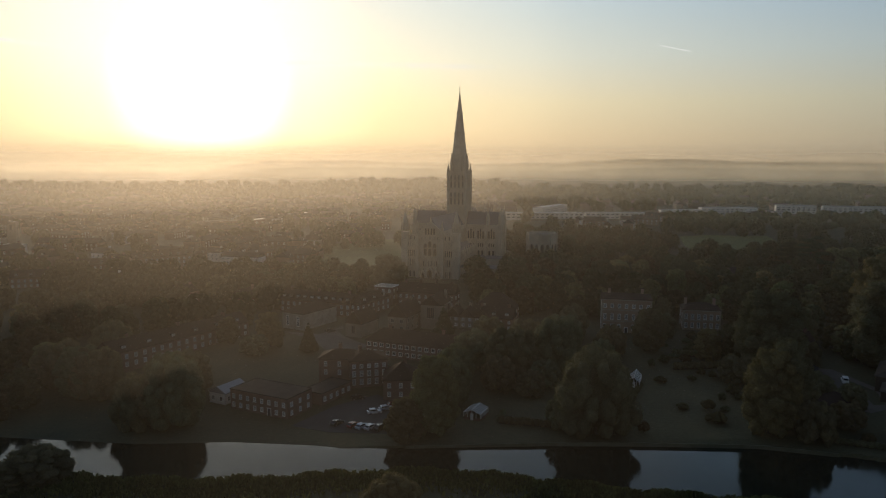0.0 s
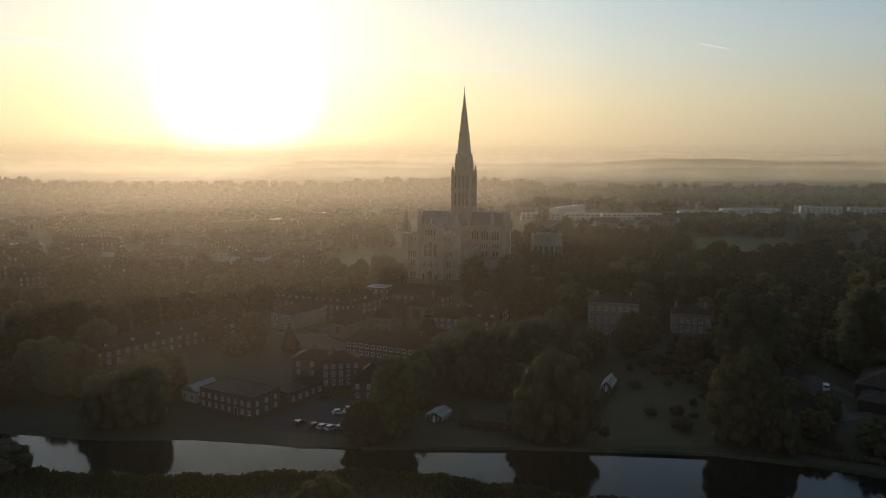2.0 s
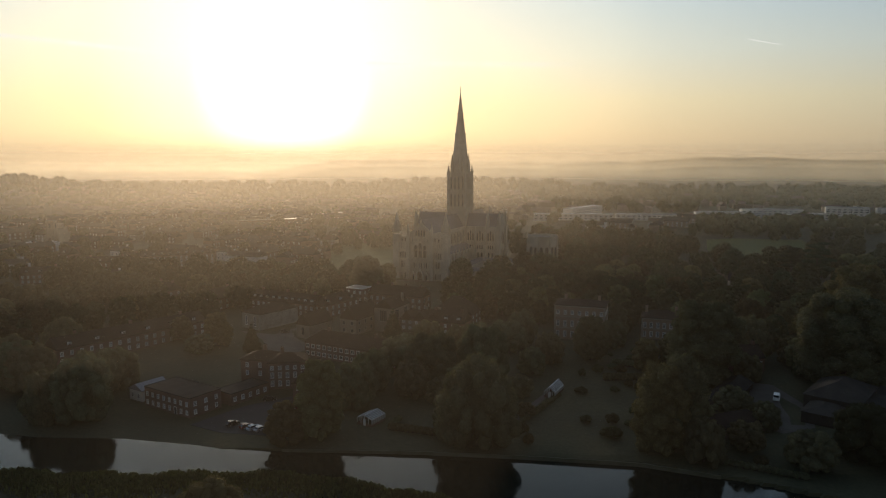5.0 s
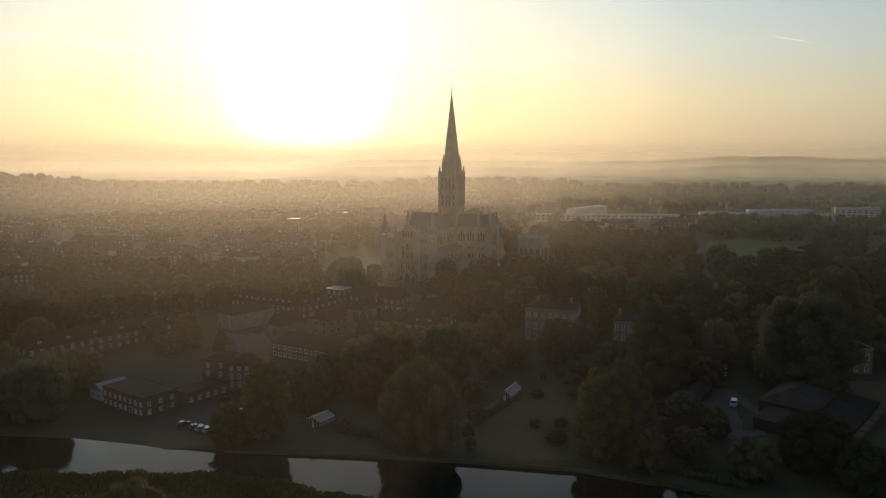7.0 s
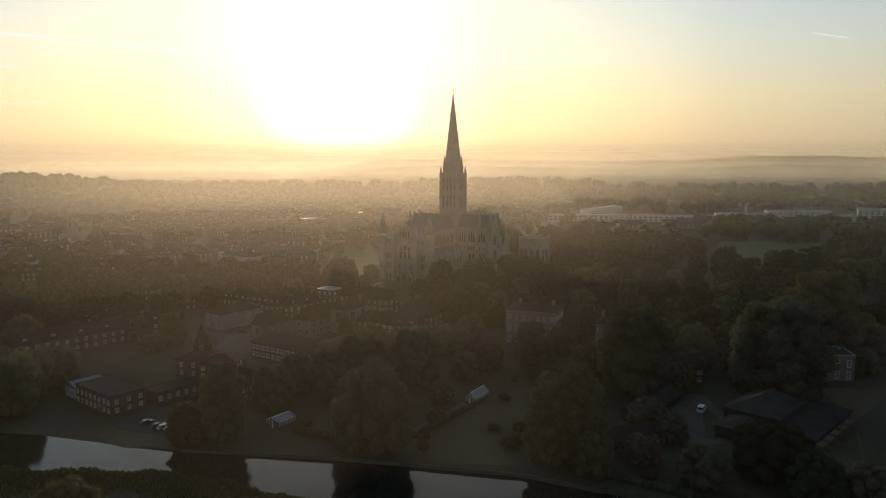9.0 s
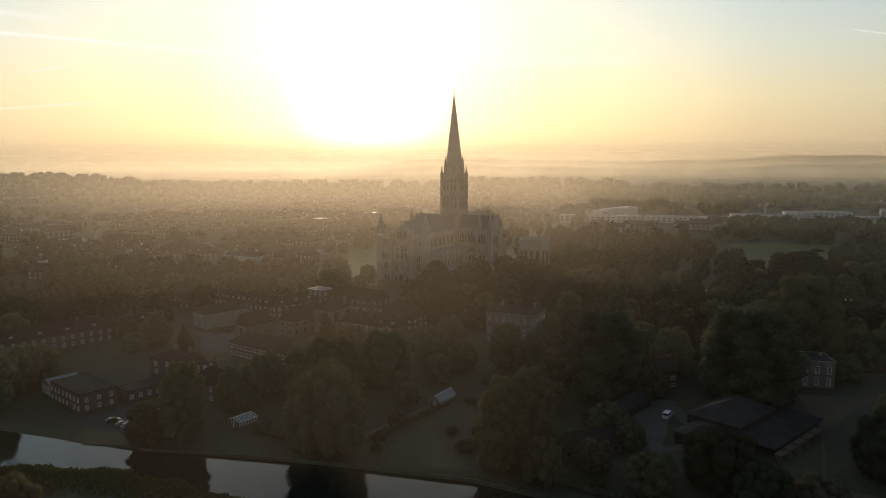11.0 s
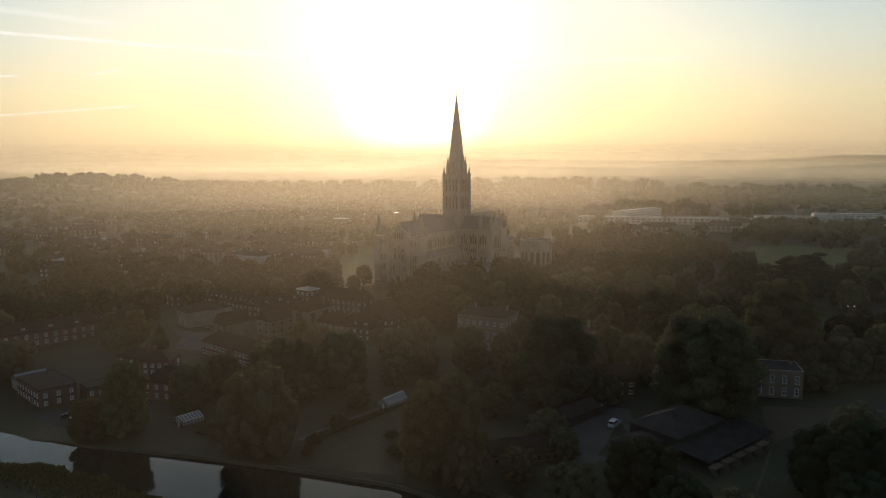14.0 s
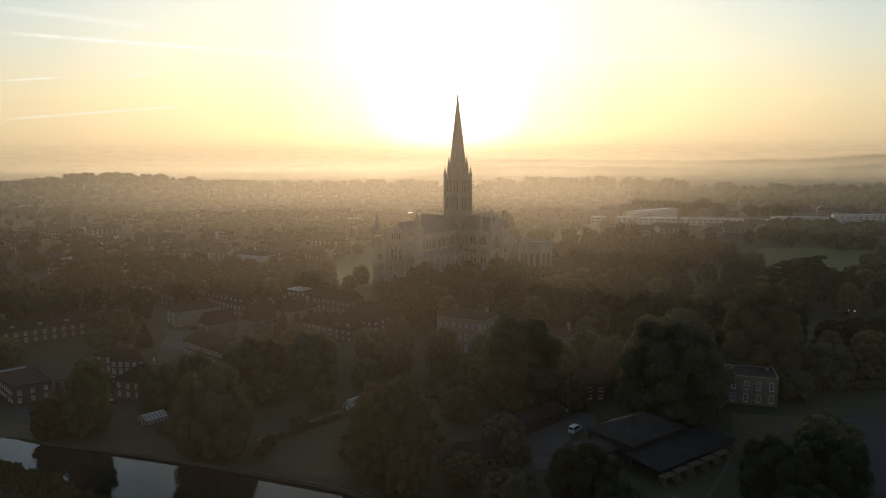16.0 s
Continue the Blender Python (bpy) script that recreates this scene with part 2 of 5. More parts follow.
def pale_glass_material():
    m = bpy.data.materials.new("greenhouse_glass")
    m.use_nodes = True
    n = Nodes(m.node_tree)
    skin = n.add("ShaderNodeBsdfPrincipled", {"Base Color": (0.36, 0.36, 0.34, 1), "Roughness": 0.4, "Specular IOR Level": 0.3})
    clear = n.add("ShaderNodeBsdfTransparent", {"Color": (0.8, 0.85, 0.83, 1)})
    n.add("ShaderNodeOutputMaterial", {"Surface": n.add("ShaderNodeMixShader", {0: 0.35, 1: skin.outputs[0], 2: clear.outputs[0]}).outputs[0]})
    return m


PALE_GLASS = pale_glass_material()

# ---- shapes ----
class Geo:
    """Corners and faces of one mesh, gathered from simple solids."""

    def __init__(self):
        self.v, self.f = [], []

    def solid(self, points, faces):
        k = len(self.v)
        self.v += [tuple(p) for p in points]
        self.f += [tuple(k + i for i in face) for face in faces]
        return self

    def box(self, x0, y0, z0, x1, y1, z1):
        return self.solid([(x0, y0, z0), (x1, y0, z0), (x1, y1, z0), (x0, y1, z0), (x0, y0, z1), (x1, y0, z1), (x1, y1, z1), (x0, y1, z1)],
                          [(3, 2, 1, 0), (4, 5, 6, 7), (0, 1, 5, 4), (1, 2, 6, 5), (2, 3, 7, 6), (3, 0, 4, 7)])

    def prism(self, outline, a, b, put):
        """An outline of (p, q) pairs pushed from a to b; put(p, q, depth) gives the corner."""
        m = len(outline)
        return self.solid([put(p, q, a) for p, q in outline] + [put(p, q, b) for p, q in outline],
                          [tuple(range(m))[::-1], tuple(range(m, 2 * m))] + [(i, (i + 1) % m, m + (i + 1) % m, m + i) for i in range(m)])

    def gable(self, x0, y0, x1, y1, z0, z1, along="x", thick=0.25):
        """A pitched roof of some thickness over a rectangle, its ridge along x or y."""
        if along == "x":
            c = (y0 + y1) / 2
            return self.prism([(y0, z0), (y1, z0), (y1, z0 + thick), (c, z1 + thick), (y0, z0 + thick)], x0, x1, lambda p, q, d: (d, p, q))
        c = (x0 + x1) / 2
        return self.prism([(x0, z0), (x1, z0), (x1, z0 + thick), (c, z1 + thick), (x0, z0 + thick)], y0, y1, lambda p, q, d: (p, d, q))

    def hip(self, x0, y0, x1, y1, z0, z1, thick=0.2):
        lx, ly = x1 - x0, y1 - y0
        r = min(lx, ly) / 2
        if lx >= ly:
            a, b = (x0 + r, (y0 + y1) / 2), (x1 - r + 1e-3, (y0 + y1) / 2)
            top = [(0, 1, 5, 4), (1, 2, 5), (2, 3, 4, 5), (3, 0, 4)]
        else:
            a, b = ((x0 + x1) / 2, y0 + r), ((x0 + x1) / 2, y1 - r + 1e-3)
            top = [(0, 1, 4), (1, 2, 5, 4), (2, 3, 5), (3, 0, 4, 5)]
        zt = z0 + thick
        k = [(x0, y0, zt), (x1, y0, zt), (x1, y1, zt), (x0, y1, zt), (*a, z1), (*b, z1)]
        self.solid(k, top)
        return self.box(x0, y0, z0, x1, y1, zt - 0.004)

    def ring(self, x, y, rows, sides=8, turn=0.0):
        """A turned solid: rows of (radius, z) from the bottom up."""
        pts = [(x + r * math.cos(turn + 2 * math.pi * i / sides), y + r * math.sin(turn + 2 * math.pi * i / sides), z) for r, z in rows for i in range(sides)]
        faces = [tuple(range(sides))[::-1], tuple(range((len(rows) - 1) * sides, len(rows) * sides))]
        faces += [(k * sides + i, k * sides + (i + 1) % sides, (k + 1) * sides + (i + 1) % sides, (k + 1) * sides + i) for k in range(len(rows) - 1) for i in range(sides)]
        return self.solid(pts, faces)

    def mesh(self, name, mat):
        me = bpy.data.meshes.new(name)
        me.from_pydata(self.v, [], self.f)
        me.materials.append(mat)
        me.update()
        return me


def part(name, geo, mat, parent, label="", m=None):
    """Links a Geo, or a mesh that is shared, as one part under a thing or a part."""
    data = geo if isinstance(geo, bpy.types.Mesh) else geo.mesh(name, mat)
    ob = new(name, data)
    ob.parent = parent
    if m is not None:
        ob.matrix_basis = m
    return tagged(ob, label) if label else ob


def thing(name, m, label, category, group="", kind=""):
    ob = new(name)
    ob.empty_display_size = 1
    ob.matrix_basis = m
    return tagged(ob, label, category, group, kind)


shared = {}


def window_meshes(w, h, style, mat):
    """Frame and pane of a window whose foot is at its middle and that looks along -y."""
    key = (round(w, 2), round(h, 2), style, mat.name)
    if key not in shared:
        g, t = Geo(), 0.15 if w < 1.6 else 0.16
        for x0, x1, z0, z1 in ((-w / 2, -w / 2 + t, 0, h), (w / 2 - t, w / 2, 0, h), (-w / 2 + t, w / 2 - t, 0, t), (-w / 2 + t, w / 2 - t, h - t, h)):
            g.box(x0, -0.10, z0, x1, 0.02, z1)
        g.box(-w / 2 - 0.08, -0.17, -0.09, w / 2 + 0.08, 0.0, -0.004)
        if style == "sash":
            g.box(-w / 2 + t, -0.09, h / 2 - 0.05, w / 2 - t, 0.02, h / 2 + 0.05)
            for x in (-w / 6 + t / 6, w / 6 - t / 6):
                g.box(x - 0.03, -0.08, t, x + 0.03, 0.02, h / 2 - 0.054)
                g.box(x - 0.03, -0.08, h / 2 + 0.054, x + 0.03, 0.02, h - t)
            for z in (h * 0.28, h * 0.72):
                g.box(-w / 2 + t, -0.07, z - 0.03, w / 2 - t, 0.0, z + 0.03)
        elif style == "mullion":
            for k in range(1, max(2, round(w / 0.8))):
                x = -w / 2 + w * k / max(2, round(w / 0.8))
                g.box(x - 0.04, -0.09, t, x + 0.04, 0.02, h - t)
        pane = Geo().box(-w / 2 + t, -0.03, t, w / 2 - t, -0.01, h - t)
        shared[key] = g.mesh("window", mat), pane.mesh("pane", GLASS)
    return shared[key]


def put_window(parent, m, w, h, style="sash", mat=None):
    frame_mesh, pane_mesh = window_meshes(w, h, style, mat or WHITE)
    ob = part("window", frame_mesh, None, parent, m=m)
    part("pane", pane_mesh, None, ob)
    return ob


def side_pose(side, along, z, L, W):
    """The pose of something on a wall of a house L long (x) and W deep (y)."""
    return {"front": pose(along, -W / 2, z), "back": pose(along, W / 2, z, rz=180),
            "left": pose(-L / 2, -along, z, rz=-90), "right": pose(L / 2, along, z, rz=90)}[side]


def house(name, label, category, x, y, turn, L, W, eaves, ridge, roof="gable", wall=None, cover=None, rows=(1.0, 3.9), win=(1.1, 1.6), gaps=None,
          chimneys=(), dormers=0, door=None, style="sash", mat=None, group="", along="x", coping=None, bands=(), quoins=False):
    """A building: walls, roof, windows in rows on all the sides named in gaps, chimneys, dormers and a door."""
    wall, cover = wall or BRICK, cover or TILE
    root = thing(name, pose(x, y, land(x, y), rz=turn), label, category, group)
    g = Geo().box(-L / 2, -W / 2, -1.2, L / 2, W / 2, eaves)
    if roof == "gable":
        if along == "x":
            for sx in (-L / 2, L / 2 - 0.3):
                g.prism([(-W / 2, eaves), (W / 2, eaves), (0, ridge - 0.1)], sx, sx + 0.3, lambda p, q, d: (d, p, q))
        else:
            for sy in (-W / 2, W / 2 - 0.3):
                g.prism([(-L / 2, eaves), (L / 2, eaves), (0, ridge - 0.1)], sy, sy + 0.3, lambda p, q, d: (p, d, q))
    part("wall", g, wall, root)
    r = Geo()
    if roof == "gable":
        o = (0.1, 0.4) if along == "x" else (0.4, 0.1)
        r.gable(-L / 2 - o[0], -W / 2 - o[1], L / 2 + o[0], W / 2 + o[1], eaves + 0.004, ridge, along)
    elif roof == "hip":
        r.hip(-L / 2 - 0.4, -W / 2 - 0.4, L / 2 + 0.4, W / 2 + 0.4, eaves + 0.004, ridge)
    else:
        r.box(-L / 2 + 0.35, -W / 2 + 0.35, eaves + 0.004, L / 2 - 0.35, W / 2 - 0.35, eaves + 0.2)
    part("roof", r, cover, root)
    if roof == "flat":
        p = Geo()
        for a in ((-L / 2 - 0.12, -W / 2 - 0.12, L / 2 + 0.12, -W / 2 + 0.2), (-L / 2 - 0.12, W / 2 - 0.2, L / 2 + 0.12, W / 2 + 0.12),
                  (-L / 2 - 0.12, -W / 2 + 0.2, -L / 2 + 0.2, W / 2 - 0.2), (L / 2 - 0.2, -W / 2 + 0.2, L / 2 + 0.12, W / 2 - 0.2)):
            p.box(a[0], a[1], eaves + 0.004, a[2], a[3], eaves + 0.28)
        part("parapet", p, coping or FELT, root, "thin parapet coping")
    for z in bands:
        part("string_course", Geo().box(-L / 2 - 0.12, -W / 2 - 0.12, z - 0.16, L / 2 + 0.12, W / 2 + 0.12, z + 0.16), STONE_PALE, root, "pale stone band")
    if quoins:
        q = Geo()
        for sx in (-1, 1):
            for sy in (-1, 1):
                for k in range(int(eaves / 0.7)):
                    w = 0.75 if k % 2 else 0.45
                    x0, x1 = sorted((sx * (L / 2 + 0.05), sx * (L / 2 - w)))
                    y0, y1 = sorted((sy * (W / 2 + 0.05), sy * (W / 2 - (1.2 - w))))
                    q.box(x0, y0, k * 0.7, x1, y1, k * 0.7 + 0.62)
        part("quoins", q, STONE_PALE, root, "pale corner stones")
    for side, count in (gaps or {"front": max(2, int(L / 3.2))}).items():
        span = L if side in ("front", "back") else W
        for z in rows:
            for k in range(count):
                at = -span / 2 + span * (k + 0.5) / count
                if door is not None and side == "front" and z == rows[0] and k == door:
                    d = part("door", Geo().box(-0.55, -0.08, 0.05, 0.55, 0.02, 2.2), DARK, root, m=side_pose(side, at, 0, L, W))
                    part("door_frame", Geo().box(-0.75, -0.06, 0.0, -0.554, 0.02, 2.4).box(0.554, -0.06, 0.0, 0.75, 0.02, 2.4).box(-0.554, -0.06, 2.204, 0.554, 0.02, 2.4), WHITE, d)
                    continue
                put_window(root, side_pose(side, at, z, L, W), win[0], win[1] if z < rows[-1] or len(rows) < 3 else win[1] * 0.7, style, mat)
    for cx, cy in chimneys:
        top = (ridge if roof != "flat" else eaves) + 1.1
        c = part("chimney", Geo().box(cx - 0.55, cy - 0.4, min(eaves, top - 3), cx + 0.55, cy + 0.4, top).box(cx - 0.65, cy - 0.5, top + 0.004, cx + 0.65, cy + 0.5, top + 0.2), wall, root)
        part("chimney_pots", Geo().ring(cx - 0.3, cy, [(0.15, top + 0.2), (0.12, top + 0.75)], 6).ring(cx + 0.3, cy, [(0.15, top + 0.2), (0.12, top + 0.75)], 6), TILE, c)
    for k in range(dormers):
        at, zb = -L / 2 + L * (k + 0.5) / dormers, eaves + (ridge - eaves) * 0.22
        depth = W / 2 * 0.55
        d = part("dormer", Geo().box(at - 0.9, -W / 2 * 0.8, zb, at + 0.9, -W / 2 * 0.8 + depth, zb + 1.35).box(at - 1.05, -W / 2 * 0.8 - 0.15, zb + 1.354, at + 1.05, -W / 2 * 0.8 + depth + 0.4, zb + 1.5), FELT, root)
        put_window(d, pose(at, -W / 2 * 0.8, zb + 0.12), 1.5, 1.15, "sash", mat)
    return root

# ---- ground, river, mist ----
def bank(x):
    """The near edge of the river and its far edge, at x."""
    far = np.interp(x, [-400, -130, -70, -45, -15, 0, 20, 40, 65, 95, 118, 150, 210, 400], [208, 181, 176.3, 178.8, 177.0, 177.8, 179.8, 181.4, 182.2, 182.0, 176.3, 163.5, 146, 94])
    near = np.interp(x, [-400, -130, -60, -45, -30, -20, -2, 10, 20, 30, 60, 118, 150, 210, 400], [193, 162, 156.5, 156.8, 158.2, 160.4, 163.6, 164.6, 163.4, 161.6, 154.8, 148, 140, 123, 73])
    return near + 0.8 * np.sin(x * 0.31) + 0.5 * np.sin(x * 0.83), far


WATER_LEVEL = -3.2


def level(x, y):
    """The valley floor: low beside the river, rising to the level of the close."""
    low = np.interp(x, [-30, 0, 60, 100, 145], [3.4, 2.7, 2.4, 1.9, 0.2]) * np.interp(y, [215, 290], [1, 0])
    return -float(max(low, 2.4 * np.interp(y, [183, 200], [1, 0])))


def bump2(x, y, size, salt):
    return noise.noise(Vector((x / size, y / size, salt)))


def land(x, y):
    """The height of the ground."""
    d = math.hypot(x - 60, y - 60)
    az = math.degrees(math.atan2(x - 60, y - 60))
    z = level(x, y)
    if d > 750:
        k = min(1.0, (d - 750) / 700)
        high = np.interp(az, [-60, -14, -11, 0, 3, 60], [9, 8, 18, 18, 6, 6])
        ridge = k * k * (3 - 2 * k) * (high + 5 * bump2(x, y, 420, 3.1))
        back = min(1.0, max(0.0, (d - 1750) / 500))
        z += ridge * (1 - back)
    z += 33 * math.exp(-((x + 900) / 240) ** 2 - ((y - 1080) / 170) ** 2)
    # a terrace of higher ground south-east of the close
    a, b = min(1.0, max(0.0, (y - 600) / 170)), min(1.0, max(0.0, (x - 20) / 70))
    z += 10.5 * a * a * (3 - 2 * a) * b * b * (3 - 2 * b) * (1 - min(1.0, max(0.0, (y - 1000) / 400)))
    if d > 2200:
        k = min(1.0, (d - 2200) / 1500)
        crest = np.interp(az, [-60, -22, -17, -12, -5, 0, 6, 12, 18, 30, 50], [0, 0, 66, 74, 62, 58, 60, 84, 80, 64, 60])
        z += k * k * (3 - 2 * k) * (crest + (16 if crest > 20 else 0) * bump2(x, y, 600, 7.7) + (7 if crest > 20 else 0) * bump2(x, y, 230, 1.7))
    near, far = bank(x)
    if near - 3 < y < far + 3 and -420 < x < 420:
        deep = min(1.0, max(0.0, (y - near + 1.5) / 3.0)) * min(1.0, max(0.0, (far + 0.5 - y) / 0.9))
        z -= 3.0 * deep
    elif near > y:
        z -= 0.5
    return z


def spaced(stops):
    """Grid lines from (from, to, step) stretches."""
    out = []
    for a, b, step in stops:
        out += list(np.arange(a, b, step))
    return out + [stops[-1][1]]


def build_ground():
    xs = spaced([(-4700, -2300, 150), (-2300, -700, 60), (-700, -180, 20), (-180, 330, 3), (330, 700, 20), (700, 2300, 60), (2300, 4700, 150)])
    ys = spaced([(-900, -100, 100), (-100, 120, 10), (120, 200, 0.9), (200, 520, 8), (520, 1000, 20), (1000, 2300, 50), (2300, 4750, 110)])
    verts = [(x, y, land(x, y)) for y in ys for x in xs]
    w = len(xs)
    faces = [(j * w + i, j * w + i + 1, (j + 1) * w + i + 1, (j + 1) * w + i) for j in range(len(ys) - 1) for i in range(w - 1)]
    me = bpy.data.meshes.new("ground")
    me.from_pydata(verts, [], faces)
    me.materials.append(GRASS)
    tagged(new("ground", me), "dark green meadow and lawn rising to hazy hills", "ground", kind="structure")


def strip(name, pts_a, pts_b, z, mat, label, category, kind="structure"):
    g = Geo()
    m = len(pts_a)
    g.solid([(x, y, z) for x, y in pts_a] + [(x, y, z) for x, y in pts_b], [(i, i + 1, m + i + 1, m + i) for i in range(m - 1)])
    return tagged(new(name, g.mesh(name, mat)), label, category, kind=kind)


build_ground()
RX = list(range(-400, 401, 5))
strip("river", [(x, bank(x)[0] - 2) for x in RX], [(x, bank(x)[1] + 1.5) for x in RX], WATER_LEVEL, WATER, "slow dark river reflecting the pale morning sky", "river")


def slab(name, outline, mat, label, category, z=0.05):
    """A thin paved or gravelled area with its edge a little above the grass."""
    g = Geo().prism(outline, z - 0.3, z, lambda p, q, d: (p, q, d + (land(p, q) if q > 300 else level(p, q))))
    return tagged(new(name, g.mesh(name, mat)), label, category, kind="structure")


# One upright curved sheet; the tint by radius paints the haze colour.
def mist_sheet(radius, density, low, top, forward):
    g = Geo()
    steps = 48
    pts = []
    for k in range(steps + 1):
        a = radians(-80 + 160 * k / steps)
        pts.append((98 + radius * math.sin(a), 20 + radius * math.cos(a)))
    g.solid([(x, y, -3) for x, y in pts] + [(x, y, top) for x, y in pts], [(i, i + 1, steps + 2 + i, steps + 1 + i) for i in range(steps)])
    ob = new("mist", g.mesh("mist", mist_sheet_material(density, low, top, forward, (0.86, 0.75, 0.54, 1) if radius > 3000 else (0.98, 0.88, 0.66, 1) if radius > 2000 else (1.0, 0.90, 0.77, 1) if radius < 300 else (0.96, 0.94, 0.82, 1))))
    return tagged(ob, "tinted see-through sheet standing in for morning haze", "mist", kind="stuff")


# Sheets stand in for haze in the air; the nearest two also for lens glare.
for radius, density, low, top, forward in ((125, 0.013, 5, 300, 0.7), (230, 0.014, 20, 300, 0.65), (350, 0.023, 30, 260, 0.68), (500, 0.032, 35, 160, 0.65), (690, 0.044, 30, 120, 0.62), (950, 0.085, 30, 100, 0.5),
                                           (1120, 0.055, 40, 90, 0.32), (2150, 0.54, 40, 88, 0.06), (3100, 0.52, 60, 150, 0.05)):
    mist_sheet(radius, density, low, top, forward)

# ---- trees ----
def leaf_cloud(rng, lobes, count, size, flat=0.6):
    """Leaf sprays scattered over the skins of round lobes (x, y, z, radius, squash): arrays of corners and faces."""
    lob = np.array(lobes)
    share = lob[:, 3] ** 2
    pick = rng.choice(len(lob), count, p=share / share.sum())
    way = rng.normal(size=(count, 3))
    way /= np.linalg.norm(way, axis=1)[:, None]
    way[:, 2] = np.where(way[:, 2] < -0.35, -way[:, 2], way[:, 2])
    depth = 0.80 + 0.28 * rng.random(count) ** 0.7
    c = lob[pick, :3] + way * (lob[pick, 3] * depth)[:, None] * np.stack([np.ones(count), np.ones(count), lob[pick, 4]], 1)
    nrm = way + rng.normal(size=(count, 3)) * flat
    nrm /= np.linalg.norm(nrm, axis=1)[:, None]
    u = np.cross(nrm, rng.normal(size=(count, 3)))
    u /= np.linalg.norm(u, axis=1)[:, None]
    w = np.cross(nrm, u)
    s = (size * (0.6 + 0.8 * rng.random(count)))[:, None]
    v = np.stack([c - u * s - w * s * 0.6, c + u * s - w * s * 0.4, c + w * s * 0.9 - nrm * s * 0.2], 1)
    f = np.arange(3 * count).reshape(-1, 3)
    return v.reshape(-1, 3), f


def ball(fineness):
    """Corners and faces of a round clump of radius one."""
    bm = bmesh.new()
    bmesh.ops.create_icosphere(bm, subdivisions=fineness, radius=1.0)
    bm.verts.index_update()
    out = np.array([v.co[:] for v in bm.verts]), np.array([[v.index for v in f.verts] for f in bm.faces])
    bm.free()
    return out


BALLS = {1: ball(1), 2: ball(2)}


def clumps(rng, lobes, shrink, fineness):
    """Dense uneven bodies of foliage inside the lobes: arrays of corners and faces."""
    unit, tri = BALLS[fineness]
    lob = np.array(lobes)
    n, m = len(lob), len(unit)
    a = rng.random(n) * 6.28
    c, s = np.cos(a)[:, None], np.sin(a)[:, None]
    rough = 1 + 0.13 * rng.normal(size=(n, m))
    x, y = unit[:, 0] * c - unit[:, 1] * s, unit[:, 0] * s + unit[:, 1] * c
    v = np.stack([x, y, unit[:, 2] * lob[:, 4:5]], 2) * rough[:, :, None] * (lob[:, 3] * shrink)[:, None, None] + lob[:, None, :3]
    f = tri[None] + (np.arange(n) * m)[:, None, None]
    return v.reshape(-1, 3), f.reshape(-1, 3)


def foliage_mesh(name, pieces, mat):
    """One mesh out of arrays of corners and faces; clumps are shaded smooth, leaf sprays flat."""
    V, Fc, smooth, k = [], [], [], 0
    for v, f, soft in pieces:
        V.append(v)
        Fc.append(f + k)
        smooth.append(np.full(len(f), soft))
        k += len(v)
    me = bpy.data.meshes.new(name)
    me.from_pydata(np.concatenate(V).tolist(), [], np.concatenate(Fc).tolist())
    me.polygons.foreach_set("use_smooth", np.concatenate(smooth))
    me.materials.append(mat)
    me.update()
    return me


def crown_mesh(rng, lobes, count, size, mat, fineness=2):
    return foliage_mesh("crown", [(*clumps(rng, lobes, 0.82, fineness), True), (*leaf_cloud(rng, lobes, count, size), False)], mat)


def trunk_geo(rng, height, thick, limbs, spread):
    g = Geo().ring(0, 0, [(thick * 1.5, -0.3), (thick, height * 0.08), (thick * 0.75, height * 0.35), (thick * 0.4, height * 0.7)], 7)
    for k in range(limbs):
        a, z = rng.random() * 6.28, height * (0.22 + 0.3 * rng.random())
        tip = Vector((math.cos(a) * spread, math.sin(a) * spread, z + height * 0.25))
        foot, side = Vector((0, 0, z)), Vector((-math.sin(a), math.cos(a), 0))
        r0, r1 = thick * 0.4, thick * 0.12
        g.solid([foot + side * r0, foot - side * r0, foot + Vector((0, 0, r0)), tip + side * r1, tip - side * r1, tip + Vector((0, 0, r1))],
                [(0, 1, 2), (3, 5, 4), (0, 3, 4, 1), (1, 4, 5, 2), (2, 5, 3, 0)])
    return g


